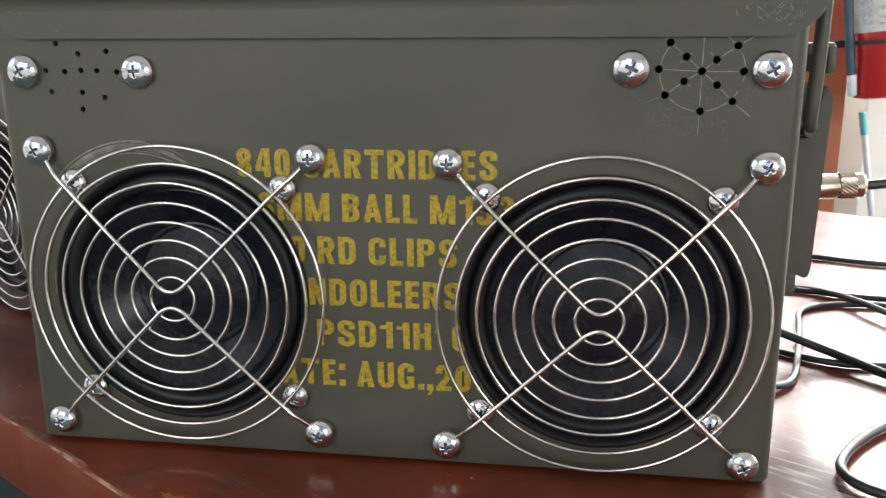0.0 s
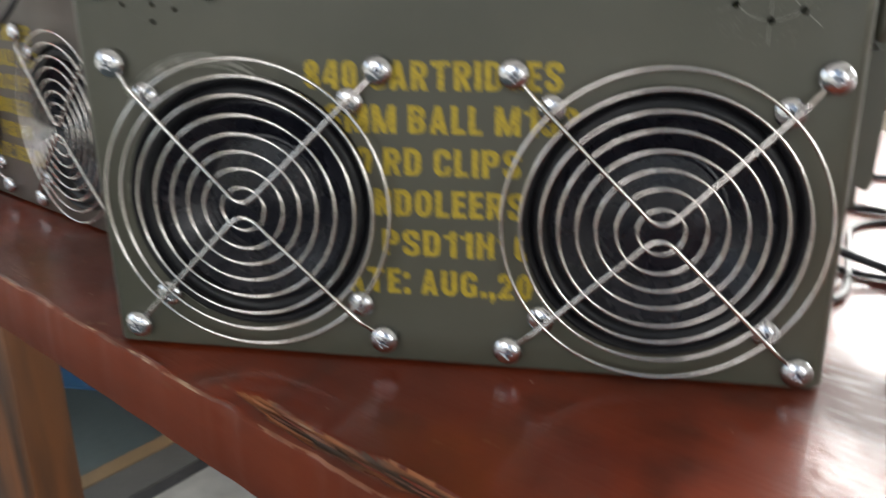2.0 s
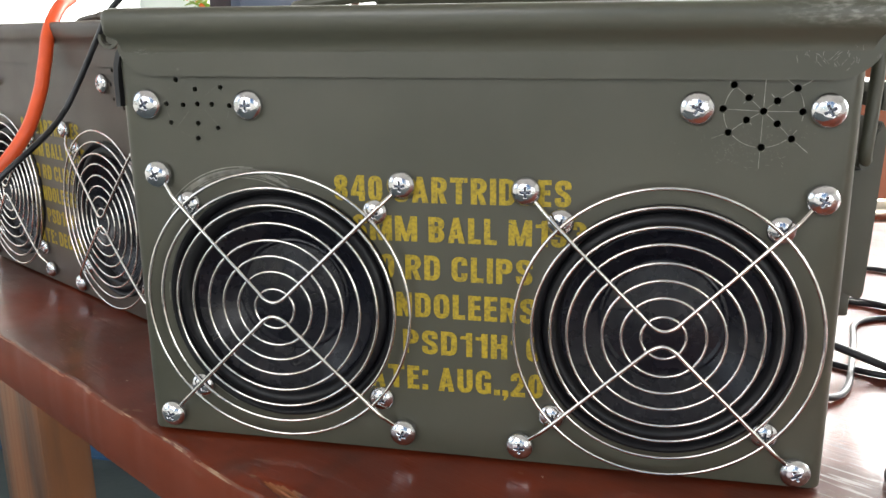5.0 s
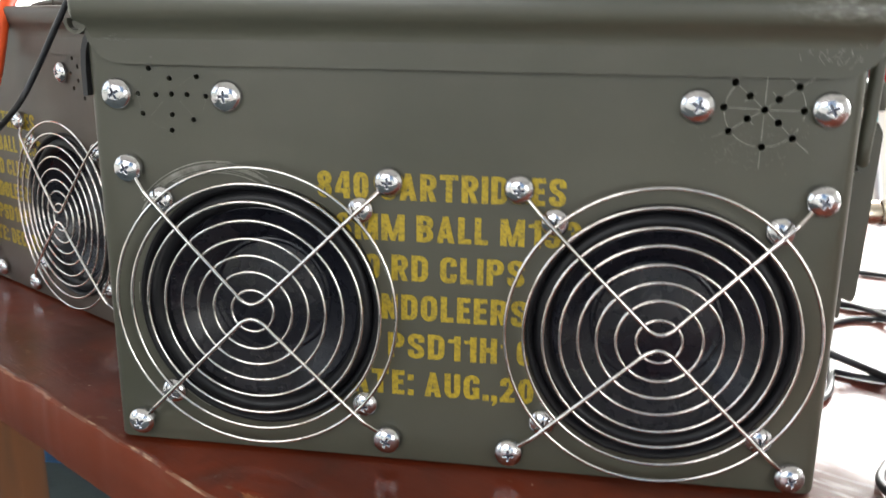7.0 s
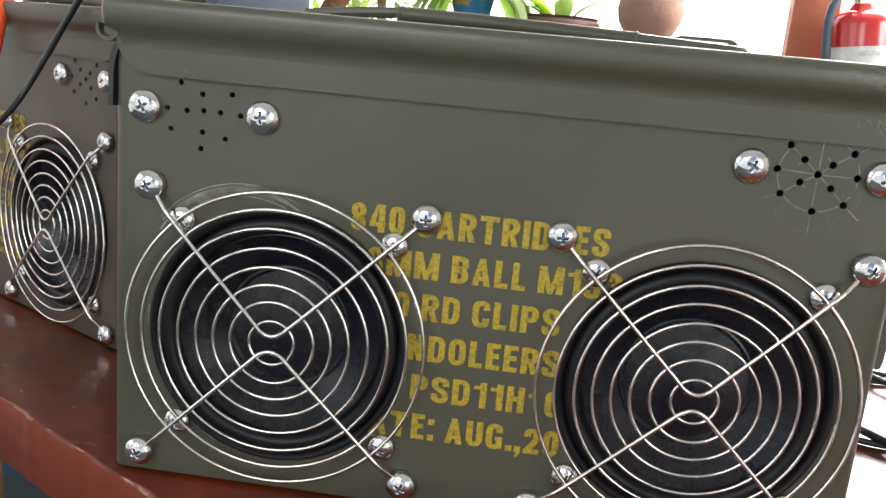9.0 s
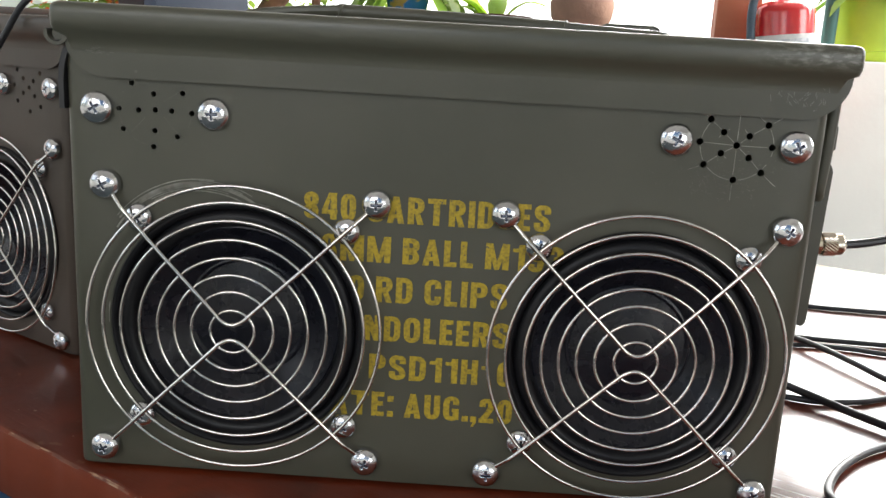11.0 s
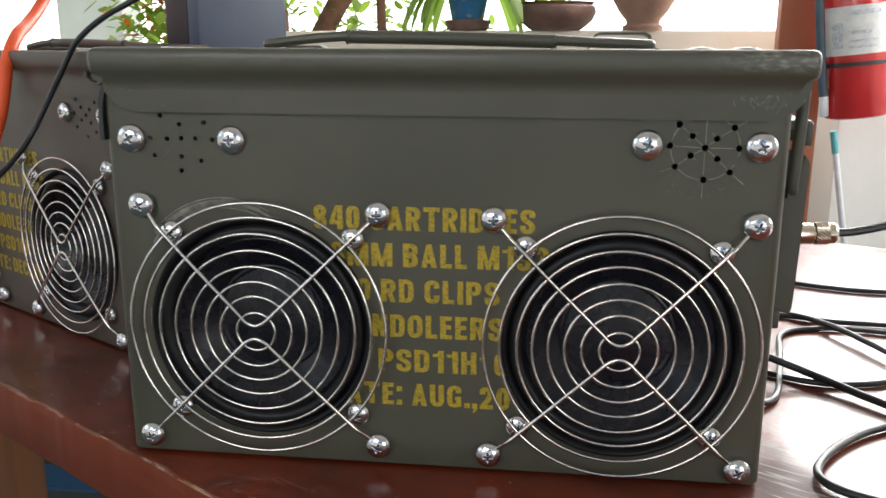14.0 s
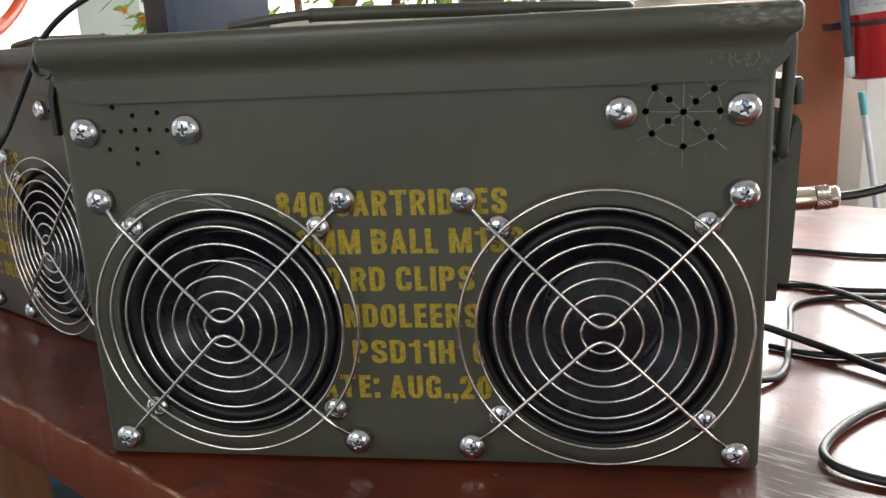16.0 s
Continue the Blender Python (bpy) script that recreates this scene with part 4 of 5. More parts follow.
def table():
    table_thing = thing("wooden_table", Matrix.Translation(EDGE_AT) @ Matrix.Rotation(EDGE_TURN, 4, "Z") @ pose(0, 0, -0.75), "red-brown varnished wooden table with a chipped, worn edge", "table")
    up = 0.75
    ss = [-1.1, -0.8, -0.6] + [-0.5 + 0.004 * k for k in range(96)] + [-0.116 + 0.002 * k for k in range(108)] + [0.1 + 0.004 * k for k in range(51)] + [0.4, 0.6, 0.9]
    ts = [0.0, 0.0008, 0.0016, 0.0026, 0.0036] + [0.0044 + 0.0009 * k for k in range(22)] + [0.026, 0.032, 0.05, 0.09, 0.2, 0.4, TABLE_WIDE]
    bm = bmesh.new()

    def chip(s):
        n = noise.noise((s * 38, 3.1, 0)) * 0.6 + noise.noise((s * 110, 7.7, 0)) * 0.4
        return max(0.0, n) * 0.0055 + 0.0008

    def gouge(s, t):
        """Depth of a long splintered split beside the edge."""
        ends = max(0.0, min(1.0, (s + 0.098 + 0.02 * noise.noise((t * 300, 0, 9))) / 0.03)) * max(0.0, min(1.0, (0.085 - s) / 0.05))
        mid = 0.0105 + 0.003 * noise.noise((s * 22, 1.5, 0)) + 0.0012 * noise.noise((s * 90, 5.5, 0))
        half = 0.0042 + 0.0020 * noise.noise((s * 35, 8.1, 0)) + 0.0010 * noise.noise((s * 160, 2.2, 0))
        deep = max(0.0, 1 - abs(t - mid) / max(half, 0.0006))
        return ends * min(1.0, deep * 2.2) * (0.0019 + 0.0011 * noise.noise((s * 60, t * 900, 4)))

    grid = []
    for s in ss:
        row = []
        for t in ts:
            z = up + 0.0003 * noise.noise((s * 9, t * 30, 1.0))
            if t < 0.03:
                k = max(0.0, 1 - t / 0.0022)
                z -= 0.0006 * k * k + chip(s) * 0.30 * max(0.0, 1 - t / 0.003)
                z -= gouge(s, t)
            row.append(bm.verts.new((s, t + chip(s) * max(0.0, 1 - t / 0.006), z)))
        grid.append(row)
    for a, b in zip(grid, grid[1:]):
        for i in range(len(ts) - 1):
            f = bm.faces.new((a[i], b[i], b[i + 1], a[i + 1]))
            sunk = gouge(0.5 * (a[i].co.x + b[i].co.x), 0.5 * (ts[i] + ts[i + 1])) if ts[i] < 0.025 else 0.0
            if sunk > 0.00045:
                f.material_index = 3
            elif i < 2 and noise.noise((a[i].co.x * 55, 0.3, i * 0.4)) > -0.12:
                f.material_index = 2
            elif i < 2:
                f.material_index = 1
    sides = [[bm.verts.new((s, chip(s) * e + o, up - d)) for s in ss] for d, e, o in ((0.0022, 0.95, -0.0002), (0.006, 0.8, -0.0004), (0.014, 0.4, 0.0), (0.024, 0.3, 0.0), (TABLE_THICK, 0.2, 0.002))]
    chain = [[r[0] for r in grid]] + sides
    for one, two in zip(chain, chain[1:]):
        for i in range(len(ss) - 1):
            f = bm.faces.new((one[i], two[i], two[i + 1], one[i + 1]))
            f.material_index = 1
    low = [bm.verts.new((s, TABLE_WIDE, up - TABLE_THICK)) for s in ss]
    for i in range(len(ss) - 1):
        bm.faces.new((sides[-1][i], low[i], low[i + 1], sides[-1][i + 1]))
        bm.faces.new((low[i], grid[i][-1], grid[i + 1][-1], low[i + 1]))
    for i in (0, -1):
        bm.faces.new([v for v in grid[i]] + [low[i]] + [c[i] for c in sides[::-1]])
    part("tabletop", bm, (WOOD, WOOD_EDGE, WOOD_BARE, WOOD_SPLINTER), table_thing, smooth=28)
    # loose splinters in the split
    rnd = random.Random(21)
    for k in range(26):
        s0, t0, n = rnd.uniform(-0.10, 0.06), 0.0105 + rnd.gauss(0, 0.0018), rnd.uniform(0.008, 0.028)
        bm, w = bmesh.new(), rnd.uniform(0.0004, 0.0010)
        lo = [bm.verts.new((s0 + n * q, t0 + w * sd * (1 - abs(2 * q - 1)) + 0.0012 * q * rnd.uniform(-0.3, 0.3), up - 0.0008 + h)) for q in (0.0, 0.35, 0.7, 1.0) for sd, h in ((-1, -0.0004), (0, 0.0005 * rnd.random()), (1, -0.0004))]
        for j in range(3):
            for c in range(2):
                bm.faces.new((lo[3 * j + c], lo[3 * j + c + 1], lo[3 * j + c + 4], lo[3 * j + c + 3]))
        part("splinter", bm, (WOOD_BARE, WOOD_SPLINTER, WOOD_EDGE)[k % 3], table_thing, smooth=0)
    for s, t in ((-0.445, 0.030), (0.72, 0.03), (0.72, 0.56), (-0.445, 0.56)):
        bm = bmesh.new()
        block(bm, s - 0.045, s + 0.045, t, t + 0.035, 0.0, up - TABLE_THICK, bevel=0.006)
        part("leg", bm, WOOD_LEG, table_thing, "brown wooden table leg")
    return table_thing


table()


# ---------------------------------------------------------------- cables on and over the table
def cable(name, pts, radius, mat, label, step=8, sides=10):
    ob = part(name, tube(curve_points(pts, step), radius, sides), mat, None, smooth=80)
    return tagged(ob, label, "cable", "cables on the table" if mat is CABLE_BLACK else "")


cable("speaker_cable", [(0.40, 0.02, 0.0022), (0.30, 0.085, 0.0022), (0.245, 0.080, 0.0022), (0.206, 0.061, 0.0024), (0.183, 0.041, 0.0026), (0.168, 0.020, 0.003), (0.1645, 0.007, 0.003), (0.171, -0.003, 0.0026), (0.190, -0.012, 0.0022), (0.24, -0.030, 0.0022), (0.33, -0.07, 0.0022)], 0.0019, CABLE_BLACK, "loop of black cable lying on the glossy table")
cable("power_cable", [(0.139, 0.128, 0.0205), (0.152, 0.130, 0.0182), (0.168, 0.132, 0.0135), (0.185, 0.128, 0.0082), (0.200, 0.118, 0.0050), (0.217, 0.096, 0.0038), (0.245, 0.062, 0.0036), (0.30, 0.02, 0.0036)], 0.0022, CABLE_BLACK, "thick black power cable leaving the back of the can")
cable("signal_cable", [(0.141, 0.080, 0.0060), (0.150, 0.082, 0.0040), (0.163, 0.090, 0.0020), (0.171, 0.103, 0.0020), (0.179, 0.130, 0.0025), (0.190, 0.172, 0.003), (0.196, 0.197, 0.0024), (0.206, 0.212, 0.0018), (0.228, 0.220, 0.0018), (0.265, 0.217, 0.0018), (0.34, 0.19, 0.0018)], 0.0017, CABLE_BLACK, "thin black cable bent round on the table")
cable("twin_cable", [(0.17, 0.135, 0.0018), (0.188, 0.124, 0.0018), (0.206, 0.120, 0.0018), (0.228, 0.124, 0.0018), (0.26, 0.137, 0.0018), (0.33, 0.15, 0.0018)], 0.0017, CABLE_BLACK, "thin twin black cable lying on the table")
cable("loose_cable", [(0.15, 0.285, 0.002), (0.175, 0.268, 0.002), (0.200, 0.256, 0.002), (0.222, 0.240, 0.0035), (0.236, 0.212, 0.0052), (0.247, 0.181, 0.0052), (0.262, 0.142, 0.0045), (0.30, 0.09, 0.0072)], 0.0019, CABLE_BLACK, "black cable crossing others on the table")
cable("flat_cable", [(0.14, 0.262, 0.002), (0.18, 0.255, 0.002), (0.212, 0.246, 0.002), (0.24, 0.236, 0.002), (0.275, 0.232, 0.002), (0.35, 0.225, 0.002)], 0.0018, CABLE_BLACK, "straight black cable lying on the table")
cable("far_cable", [(0.13, 0.350, 0.002), (0.19, 0.348, 0.002), (0.234, 0.338, 0.002), (0.265, 0.325, 0.002), (0.293, 0.318, 0.002), (0.37, 0.312, 0.002)], 0.0019, CABLE_BLACK, "black cable running far across the table")
cable("orange_cord", [(-0.345, 0.33, 0.44), (-0.333, 0.305, 0.31), (-0.327, 0.285, 0.246), (-0.327, 0.258, 0.216), (-0.319, 0.225, 0.200), (-0.304, 0.190, 0.192), (-0.2985, 0.169, 0.177), (-0.2975, 0.160, 0.158), (-0.299, 0.153, 0.138), (-0.303, 0.142, 0.116), (-0.316, 0.130, 0.094), (-0.345, 0.120, 0.066), (-0.40, 0.13, 0.03), (-0.47, 0.17, 0.0045), (-0.60, 0.26, 0.0045)], 0.0042, CABLE_ORANGE, "thick bright orange extension cord hanging before a can")
cable("black_cord", [(-0.03, 0.19, 0.40), (-0.07, 0.155, 0.31), (-0.115, 0.135, 0.252), (-0.152, 0.125, 0.227), (-0.188, 0.120, 0.208), (-0.206, 0.120, 0.199), (-0.222, 0.1205, 0.187), (-0.2325, 0.1210, 0.172), (-0.246, 0.121, 0.150), (-0.2555, 0.118, 0.133), (-0.258, 0.106, 0.122), (-0.2595, 0.090, 0.113), (-0.272, 0.076, 0.097), (-0.31, 0.075, 0.06), (-0.38, 0.12, 0.02), (-0.46, 0.18, 0.0025), (-0.6, 0.28, 0.0025)], 0.0017, CABLE_BLACK, "thin black cord hanging down before the can's lid")

plug = thing("jack_plug", pose(0.1385, 0.076, 0.0940, 0, -3.0, 0), "nickel jack plug with knurled collar in the can's end", "plug")
part("shell", lathe([(0.0, 0.0), (0.0040, 0.0), (0.0052, 0.002), (0.0052, 0.0330), (0.0047, 0.0338), (0.0047, 0.0346)], 24, axis="x"), NICKEL, plug)
knurl = bmesh.new()
loops = []
for i in range(7):
    loops.append([knurl.verts.new((0.0346 + 0.0010 * i, (0.0053 + (0.00018 if (k + i) % 2 else -0.00012)) * math.cos(math.pi * k / 24), (0.0053 + (0.00018 if (k + i) % 2 else -0.00012)) * math.sin(math.pi * k / 24))) for k in range(48)])
for one, two in zip(loops, loops[1:]):
    for k in range(48):
        knurl.faces.new((one[k], one[(k + 1) % 48], two[(k + 1) % 48], two[k]))
part("knurled_collar", knurl, NICKEL, plug, "knurled nickel collar", smooth=0)
part("end_cap", lathe([(0.0046, 0.0404), (0.0050, 0.0408), (0.0050, 0.0436), (0.0042, 0.0446), (0.0022, 0.0448)], 24, axis="x"), NICKEL, plug)
part("lead", tube(curve_points([(0.042, 0, 0), (0.055, 0.001, 0.0005), (0.075, 0.003, 0.004), (0.11, 0.008, 0.012), (0.17, 0.03, 0.02), (0.26, 0.09, 0.0), (0.33, 0.16, -0.05), (0.37, 0.2, -0.077)], 8), 0.0021, 10), CABLE_BLACK, plug, "black plug lead")

# strain relief of the power cable
relief = bmesh.new()
for k in range(5):
    tube([Vector((0.1378 + 0.004 * k, 0.128, 0.0205 - 0.0007 * k)), Vector((0.1403 + 0.004 * k, 0.128, 0.0200 - 0.0007 * k))], 0.0046 - 0.0003 * k, 12, bm=relief)
tagged(part("strain_relief", relief, CABLE_BLACK, None), "ribbed black strain relief on the can's end", "cable")

# ---------------------------------------------------------------- the box on the second can
gadget = thing("plastic_box", pose(-0.1950, 0.2270, 0.1825, 0, 0, 61.3), "slate blue and dark brown plastic box on the can's lid", "box")
part("front_cover", box(0.0, 0.083, 0.0, 0.012, 0.0, 0.115, bevel=0.003), SLATE, gadget)
part("back_case", box(0.0008, 0.0822, 0.0122, 0.0378, 0.0, 0.113, bevel=0.003), DARK_PLASTIC, gadget, "dark brown back case")
for k in range(4):
    part("vent_slot", box(0.047 + 0.005 * k, 0.0495 + 0.005 * k, -0.0006, 0.0014, 0.064, 0.072), DARK_PLASTIC, gadget)

# ---------------------------------------------------------------- room
def structure(name, bm, mat, label="", smooth=0):
    ob = part(name, bm, mat, None, smooth=smooth)
    return tagged(ob, label, kind="structure")


X0, X1, Y0, Y1, Z0, Z1 = -2.6, 2.9, -2.6, 2.9, -0.75, 1.95
structure("floor", box(X0 - 0.2, X1 + 0.2, Y0 - 0.2, Y1 + 0.2, Z0 - 0.12, Z0), FLOOR)
structure("ceiling", box(X0 - 0.2, X1 + 0.2, Y0 - 0.2, Y1 + 0.2, Z1, Z1 + 0.12), CEILING)
LEDGE = 0.262
bm = box(-1.2, X1, Y1 - 0.15, Y1 + 0.02, Z0, LEDGE, bevel=0.006)
block(bm, X0, -1.2, Y1 - 0.15, Y1 + 0.02, Z0, 0.06)
structure("wall_north", bm, WALL, "low cream plaster wall with a ledge")
structure("trim_north", box(X0, X1, Y1 - 0.15, Y1 + 0.02, 1.82, Z1), WALL)
# unseen wall, its opening made for the added east lamp
bm = box(X1, X1 + 0.15, Y0, 0.25, Z0, Z1)
block(bm, X1, X1 + 0.15, 1.45, Y1, Z0, Z1)
block(bm, X1, X1 + 0.15, 0.25, 1.45, Z0, 0.4)
block(bm, X1, X1 + 0.15, 0.25, 1.45, 1.5, Z1)
structure("wall_east", bm, WHITE_WALL)
bm = box(X0 - 0.15, X0, Y0, Y1, Z0, 0.1)
block(bm, X0 - 0.15, X0, Y0, Y1, 1.75, Z1)
block(bm, X0 - 0.15, X0, 0.6, Y1, 0.1, 1.75)
structure("wall_west", bm, WHITE_WALL)
bm = box(X0, 1.28, Y0 - 0.15, Y0, Z0, 0.2)
block(bm, 1.28, 2.22, Y0 - 0.15, Y0, Z0, -0.05)
block(bm, 2.22, X1, Y0 - 0.15, Y0, Z0, 0.2)
block(bm, X0, X1, Y0 - 0.15, Y0, 1.8, Z1)
block(bm, X0, -1.6, Y0 - 0.15, Y0, 0.2, 1.8)
block(bm, 1.1, 1.28, Y0 - 0.15, Y0, 0.2, 1.8)
block(bm, 2.22, X1, Y0 - 0.15, Y0, 0.2, 1.8)
block(bm, 1.28, 2.22, Y0 - 0.15, Y0, 0.95, 1.8)
structure("wall_south", bm, WHITE_WALL)
structure("column", box(0.727, 0.862, 2.36, 2.41, Z0, Z1, bevel=0.004), TERRACOTTA_PAINT, "terracotta painted square column")
structure("pillar", box(-3.55, -3.05, 5.6, 5.9, -0.9, 3.2, bevel=0.01), PALE_PILLAR, "pale green-white painted pillar")
structure("garden_post", box(-1.072, -1.045, 3.14, 3.17, -0.9, 0.36, bevel=0.004), BARK, "short brown wooden garden post")
bm = box(0.95, X1 - 0.02, 2.44, 2.74, Z0, 0.258, bevel=0.004)
structure("wall_return", bm, WHITE_WALL, "low white plaster wall")

# ground, and a glowing panel added for the bright distance outside
bm = bmesh.new()
bmesh.ops.create_grid(bm, x_segments=2, y_segments=2, size=400)
bmesh.ops.translate(bm, verts=bm.verts[:], vec=(0, 0, -0.9))
structure("ground", bm, CONCRETE)
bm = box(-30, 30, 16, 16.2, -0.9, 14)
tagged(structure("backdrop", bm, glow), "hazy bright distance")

# ---------------------------------------------------------------- fire extinguisher
ext = thing("fire_extinguisher", pose(0.932, 2.245, 0.003, 0, -6.5, 0), "red fire extinguisher with a white label on the column", "extinguisher")
R = 0.085
part("cylinder", lathe([(0.0, 0.0), (R - 0.012, 0.0), (R - 0.003, 0.004), (R, 0.014), (R, 0.375), (R - 0.004, 0.392), (R - 0.018, 0.405), (0.040, 0.412), (0.028, 0.43), (0.0, 0.43)], 40), RED_PAINT, ext, "glossy red cylinder")
bm = bmesh.new()
loops = []
for z in (0.180, 0.313):
    loops.append([bm.verts.new(((R + 0.0015) * math.cos(radians(a)), (R + 0.0015) * math.sin(radians(a)), z)) for a in range(-170, 11, 6)])
for k in range(len(loops[0]) - 1):
    bm.faces.new((loops[0][k], loops[0][k + 1], loops[1][k + 1], loops[1][k]))
lab = part("label", bm, PAPER, ext, "white printed label")
for k, (a0, a1, z0, z1) in enumerate(((-150, -128, 0.20, 0.27), (-120, -60, 0.288, 0.300), (-120, -80, 0.236, 0.246), (-118, -66, 0.215, 0.221), (-118, -70, 0.198, 0.204))):
    bm = bmesh.new()
    lo, hi = ([bm.verts.new(((R + 0.003) * math.cos(radians(a0 + (a1 - a0) * i / 6)), (R + 0.003) * math.sin(radians(a0 + (a1 - a0) * i / 6)), z)) for i in range(7)] for z in (z0, z1))
    for i in range(6):
        bm.faces.new((lo[i], lo[i + 1], hi[i + 1], hi[i]))
    part("print_bar", bm, GREY_PRINT, lab)
bm = lathe([(R + 0.001, 0.148), (R + 0.004, 0.149), (R + 0.004, 0.159), (R + 0.001, 0.160)], 40)
part("strap", bm, DARK_PLASTIC, ext, "dark fixing strap")
part("bracket", box(-0.125, -0.070, 0.02, 0.1, 0.145, 0.165), DARK_PLASTIC, ext, "dark wall bracket")
part("neck", lathe([(0.026, 0.425), (0.026, 0.445), (0.018, 0.45), (0.018, 0.49)], 20), NICKEL, ext)
part("lever", box(-0.03, 0.09, -0.012, 0.012, 0.49, 0.505, bevel=0.003), DARK_PLASTIC, ext)
hose = part("hose", tube(curve_points([(-0.02, 0, 0.47), (-0.07, -0.02, 0.455), (-0.099, -0.03, 0.40), (-0.104, -0.03, 0.30), (-0.101, -0.03, 0.16), (-0.0975, -0.03, 0.07)], 8), 0.0125, 12), HOSE, ext, "blue-grey hose")
part("nozzle", lathe([(0.010, 0.0), (0.013, 0.005), (0.013, 0.055), (0.011, 0.06)], 16), MOP_WHITE, hose, "white hose nozzle", m=pose(-0.0965, -0.03, 0.012))

mop = thing("mop_handle", pose(1.060, 2.400, -0.75, 0, -11.0, 0), "white and teal mop handle leaning on the wall", "mop")
part("pole", tube([Vector((0, 0, 0.0)), Vector((0, 0, 0.64))], 0.0095, 12), MOP_WHITE, mop)
part("grip", tube([Vector((0, 0, 0.64)), Vector((0, 0, 0.71))], 0.0105, 12), MOP_TEAL, mop, "light teal grip")

# ---------------------------------------------------------------- pots and plants on the ledge
def leaf(bm, root, way, length, wide, droop, seg=6):
    way = Vector(way).normalized()
    side = way.cross(Vector((0, 0, 1)))
    side = side.normalized() if side.length > 1e-3 else Vector((1, 0, 0))
    p, d, rows_ = Vector(root), way.copy(), []
    for k in range(seg + 1):
        t = k / seg
        w = wide * math.sin(math.pi * min(0.06 + 0.94 * t, 0.995)) ** 0.7
        fold = Vector((0, 0, -0.25 * w))
        rows_.append((bm.verts.new(p + side * w + fold), bm.verts.new(p), bm.verts.new(p - side * w + fold)))
        d = (d + Vector((0, 0, -droop / seg))).normalized()
        p = p + d * (length / seg)
    for a, b in zip(rows_, rows_[1:]):
        bm.faces.new((a[0], a[1], b[1], b[0])), bm.faces.new((a[1], a[2], b[2], b[1]))


def potted(name, x, y, profile, mat, label, pot_label, leaves, seed):
    ob = thing(name, pose(x, y, LEDGE), label, "plant pot", "pots on the ledge")
    part("pot", lathe(profile, 36), mat, ob, pot_label)
    top = profile[-1][1]
    part("soil", lathe([(profile[-1][0] * 0.99, top - 0.03), (0.0, top - 0.02)], 24), SOIL, ob)
    rnd = random.Random(seed)
    count, length, wide, droop, rise, mat_l = leaves
    if count:
        bm = bmesh.new()
        for k in range(count):
            a = rnd.uniform(0, 2 * math.pi)
            if math.sin(a) < -0.7 and length > 0.33:
                continue
            leaf(bm, (0.03 * math.cos(a), 0.03 * math.sin(a), top - 0.02), (math.cos(a), math.sin(a), rise * rnd.uniform(0.6, 1.3)), length * rnd.uniform(0.7, 1.2), wide * rnd.uniform(0.7, 1.2), droop * rnd.uniform(0.8, 1.25))
        part("leaves", bm, mat_l, ob, "drooping green leaves")
    return ob


LY = 2.80
blue_pot = potted("glazed_pot", -0.258, LY, [(0.0, 0.030), (0.056, 0.030), (0.061, 0.05), (0.068, 0.09), (0.080, 0.15), (0.090, 0.19), (0.097, 0.20)], BLUE_GLAZE, "blue patterned glazed pot with drooping leaves", "blue glazed pot with yellow pattern", (34, 0.37, 0.024, 3.0, 0.9, LEAF), 3)
part("saucer", lathe([(0.0, 0.0), (0.066, 0.0), (0.076, 0.006), (0.083, 0.030), (0.083, 0.037), (0.078, 0.037), (0.072, 0.028), (0.0, 0.028)], 32), CLAY, blue_pot, "brown clay saucer")
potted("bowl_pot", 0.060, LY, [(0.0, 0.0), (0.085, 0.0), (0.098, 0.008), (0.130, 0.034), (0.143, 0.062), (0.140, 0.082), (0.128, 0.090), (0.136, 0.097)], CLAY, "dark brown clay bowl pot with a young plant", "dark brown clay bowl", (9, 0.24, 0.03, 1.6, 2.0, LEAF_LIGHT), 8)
potted("urn_pot", 0.368, LY, [(0.0, 0.0), (0.070, 0.0), (0.072, 0.014), (0.058, 0.022), (0.060, 0.035), (0.085, 0.065), (0.108, 0.105), (0.115, 0.145), (0.108, 0.185), (0.100, 0.205), (0.112, 0.215), (0.112, 0.235)], CLAY_PALE, "pale terracotta urn pot standing on the ledge", "pale terracotta urn", (0, 0, 0, 0, 0, LEAF), 5)
potted("lime_pot", 1.30, 2.62, [(0.0, 0.0), (0.10, 0.0), (0.11, 0.012), (0.112, 0.03), (0.118, 0.032), (0.128, 0.16), (0.132, 0.21), (0.136, 0.22)], LIME, "lime green glazed pot on the low wall", "lime green pot", (26, 0.3, 0.02, 1.8, 1.4, LEAF), 9)
tagged(part("pipe", tube([Vector((1.135, 2.52, 0.258)), Vector((1.135, 2.52, Z1))], 0.022, 16), TEAL, None), "teal painted upright pipe on the wall", "pipe", kind="structure")

# trees and shrubs beyond the ledge
def tree(name, x, y, lean, height, radius, label):
    ob = thing(name, pose(x, y, -0.9), label, "tree", "garden trees")
    if lean:
        pts = curve_points([(0, 0, 0), (0.05 * lean, 0.02, 0.7), (0.31 * lean, 0.0, 1.25), (0.50 * lean, 0.0, 1.51), (0.95 * lean, 0.03, 2.2), (1.1 * lean, 0.03, height)], 8)
    else:
        pts = curve_points([(0, 0, 0), (0.01, 0.02, height * 0.35), (0.0, 0.0, height * 0.6), (0.0, 0.03, height)], 8)
    part("trunk", tube(pts, [radius * (1 - 0.5 * k / len(pts)) for k in range(len(pts))], 14), BARK, ob)
    return ob


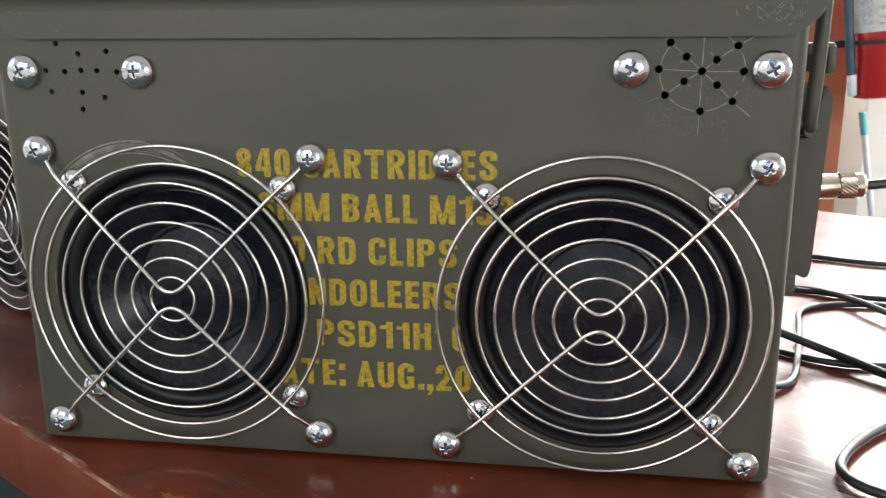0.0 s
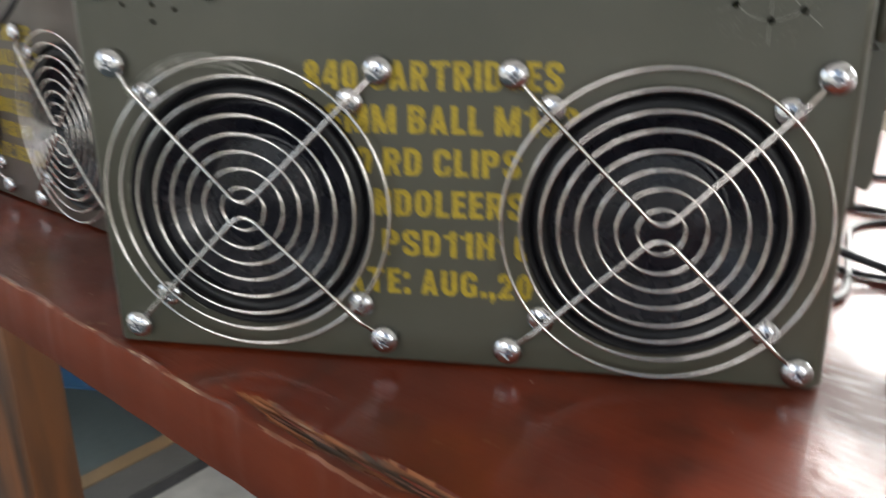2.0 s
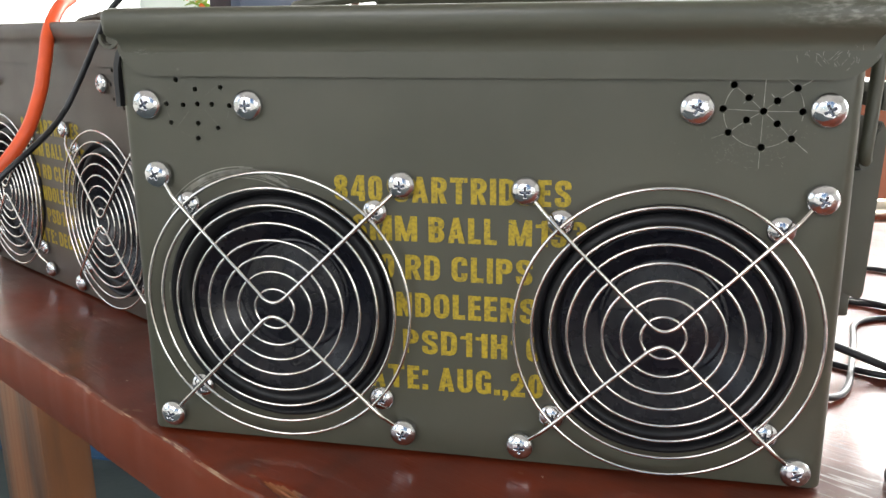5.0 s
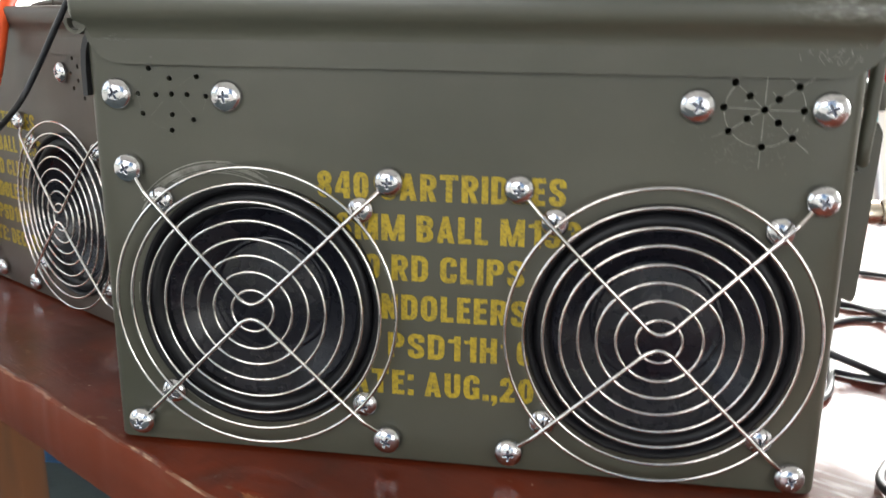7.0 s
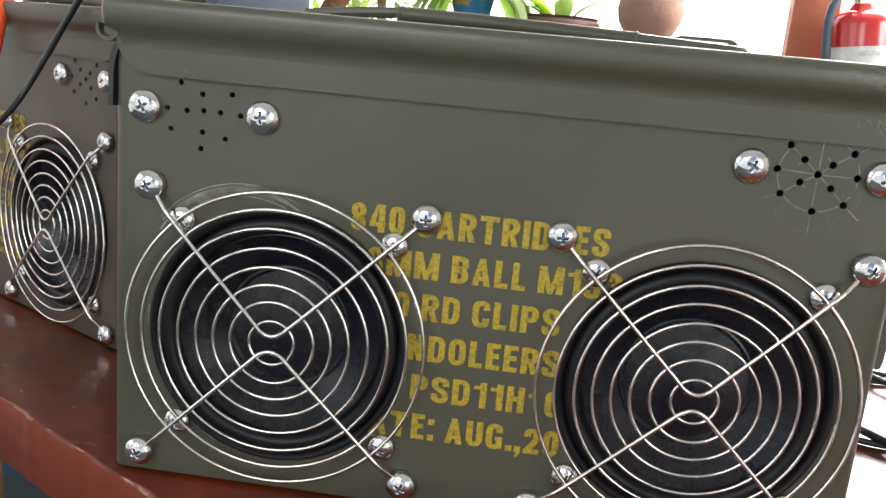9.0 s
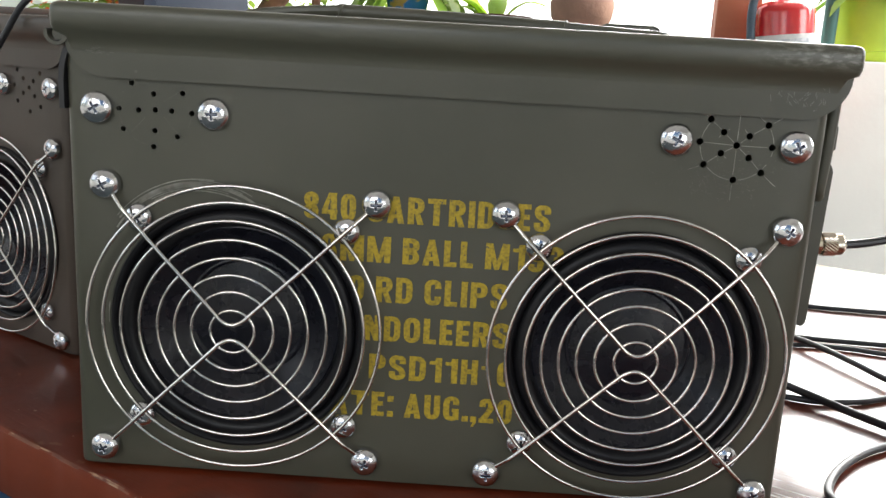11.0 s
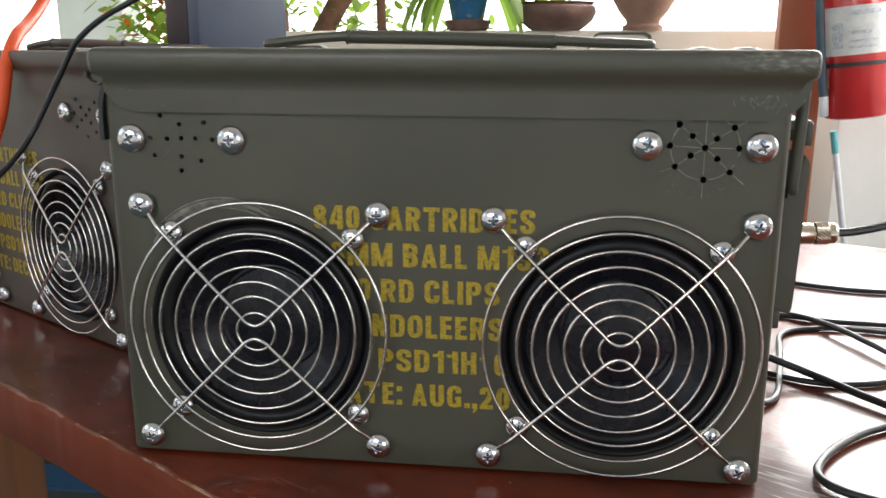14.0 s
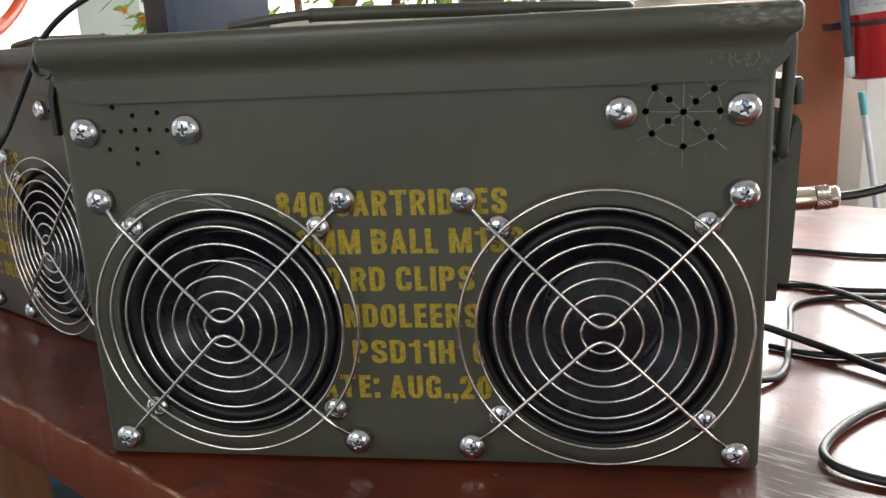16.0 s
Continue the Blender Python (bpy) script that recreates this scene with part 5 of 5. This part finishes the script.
def crown(ob, name, cx, cy, cz, spread, count, size, mat, seed, droop=0.6):
    rnd = random.Random(seed)
    bm = bmesh.new()
    for k in range(count):
        p = Vector((cx + rnd.gauss(0, spread[0]), cy + rnd.gauss(0, spread[1]), cz + rnd.gauss(0, spread[2])))
        a = rnd.uniform(0, 2 * math.pi)
        leaf(bm, p, (math.cos(a), math.sin(a), rnd.uniform(-0.6, 0.6)), size * rnd.uniform(0.6, 1.3), size * 0.22 * rnd.uniform(0.7, 1.3), droop, 3)
    return part(name, bm, mat, ob)


t1 = tree("leaning_tree", -1.40, 4.0, 1.0, 2.7, 0.068, "leaning brown tree trunk with bright leaves")
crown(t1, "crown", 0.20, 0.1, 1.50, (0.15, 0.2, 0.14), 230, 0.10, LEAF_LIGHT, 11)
t2 = tree("slender_tree", -0.80, 3.9, 0.0, 2.4, 0.032, "slender straight brown trunk beyond the ledge")
crown(t2, "crown", 0.05, 0.1, 2.3, (0.4, 0.3, 0.25), 160, 0.14, LEAF, 12)
shrub = thing("flowering_shrub", pose(-1.72, 3.6, -0.9), "flowering shrub with orange-red blossoms and green leaves", "shrub")
part("stems", tube(curve_points([(0, 0, 0), (0.03, 0.02, 0.5), (0.0, 0.0, 1.0), (0.05, 0.0, 1.6)], 6), 0.03, 10), BARK, shrub)
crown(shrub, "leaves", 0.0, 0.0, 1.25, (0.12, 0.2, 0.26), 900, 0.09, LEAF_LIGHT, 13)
crown(shrub, "blossoms", 0.0, -0.05, 1.25, (0.11, 0.18, 0.24), 260, 0.06, FLOWER, 14)
back = thing("bush", pose(-1.1, 5.6, -0.9), "loose green bush in the bright garden", "shrub")
part("stems", tube(curve_points([(0, 0, 0), (0.05, 0.0, 0.6), (0.0, 0.0, 1.2)], 6), 0.03, 10), BARK, back)
crown(back, "leaves", 0.0, 0.0, 1.2, (0.4, 0.3, 0.28), 260, 0.15, LEAF_LIGHT, 15)

# ---------------------------------------------------------------- floor beneath the table
def floor_strip(name, n0, n1, rise, mat, label):
    bm = box(n0, n1, 0.55, 1.195, 0.0, rise)
    for v in bm.verts:
        n, y = v.co.x, v.co.y
        v.co.x, v.co.y = (n + 0.453 * y) / 0.891, y
    bmesh.ops.translate(bm, verts=bm.verts[:], vec=(0, 0, Z0))
    return structure(name, bm, mat, label)


floor_strip("floor_band", -1.173, -1.135, 0.004, FLOOR_BAND, "tan painted band on the floor")
floor_strip("floor_strip", -1.131, -1.045, 0.003, GREY_FLOOR, "dark grey floor strip")
# thin black strip laid down as the shadow beside the pale slab
floor_strip("floor_joint", -1.041, -1.010, 0.003, BLACK_STEEL_AND_SHADE, "black strip painted for a shadow on the floor")
floor_strip("floor_slab", -1.006, -0.60, 0.005, PALE_FLOOR, "pale grey floor slab")
structure("floor_edge", box(-2.4, -0.75, 1.20, 1.30, Z0, Z0 + 0.006), BLUE_PLASTIC, "blue painted strip along the floor")
# panel added to fill the blackness beyond the blue strip
structure("wall_low", box(-2.4, -0.30, 1.305, 1.38, Z0, -0.30), DARK_PANEL, "dark low panel added behind the table")
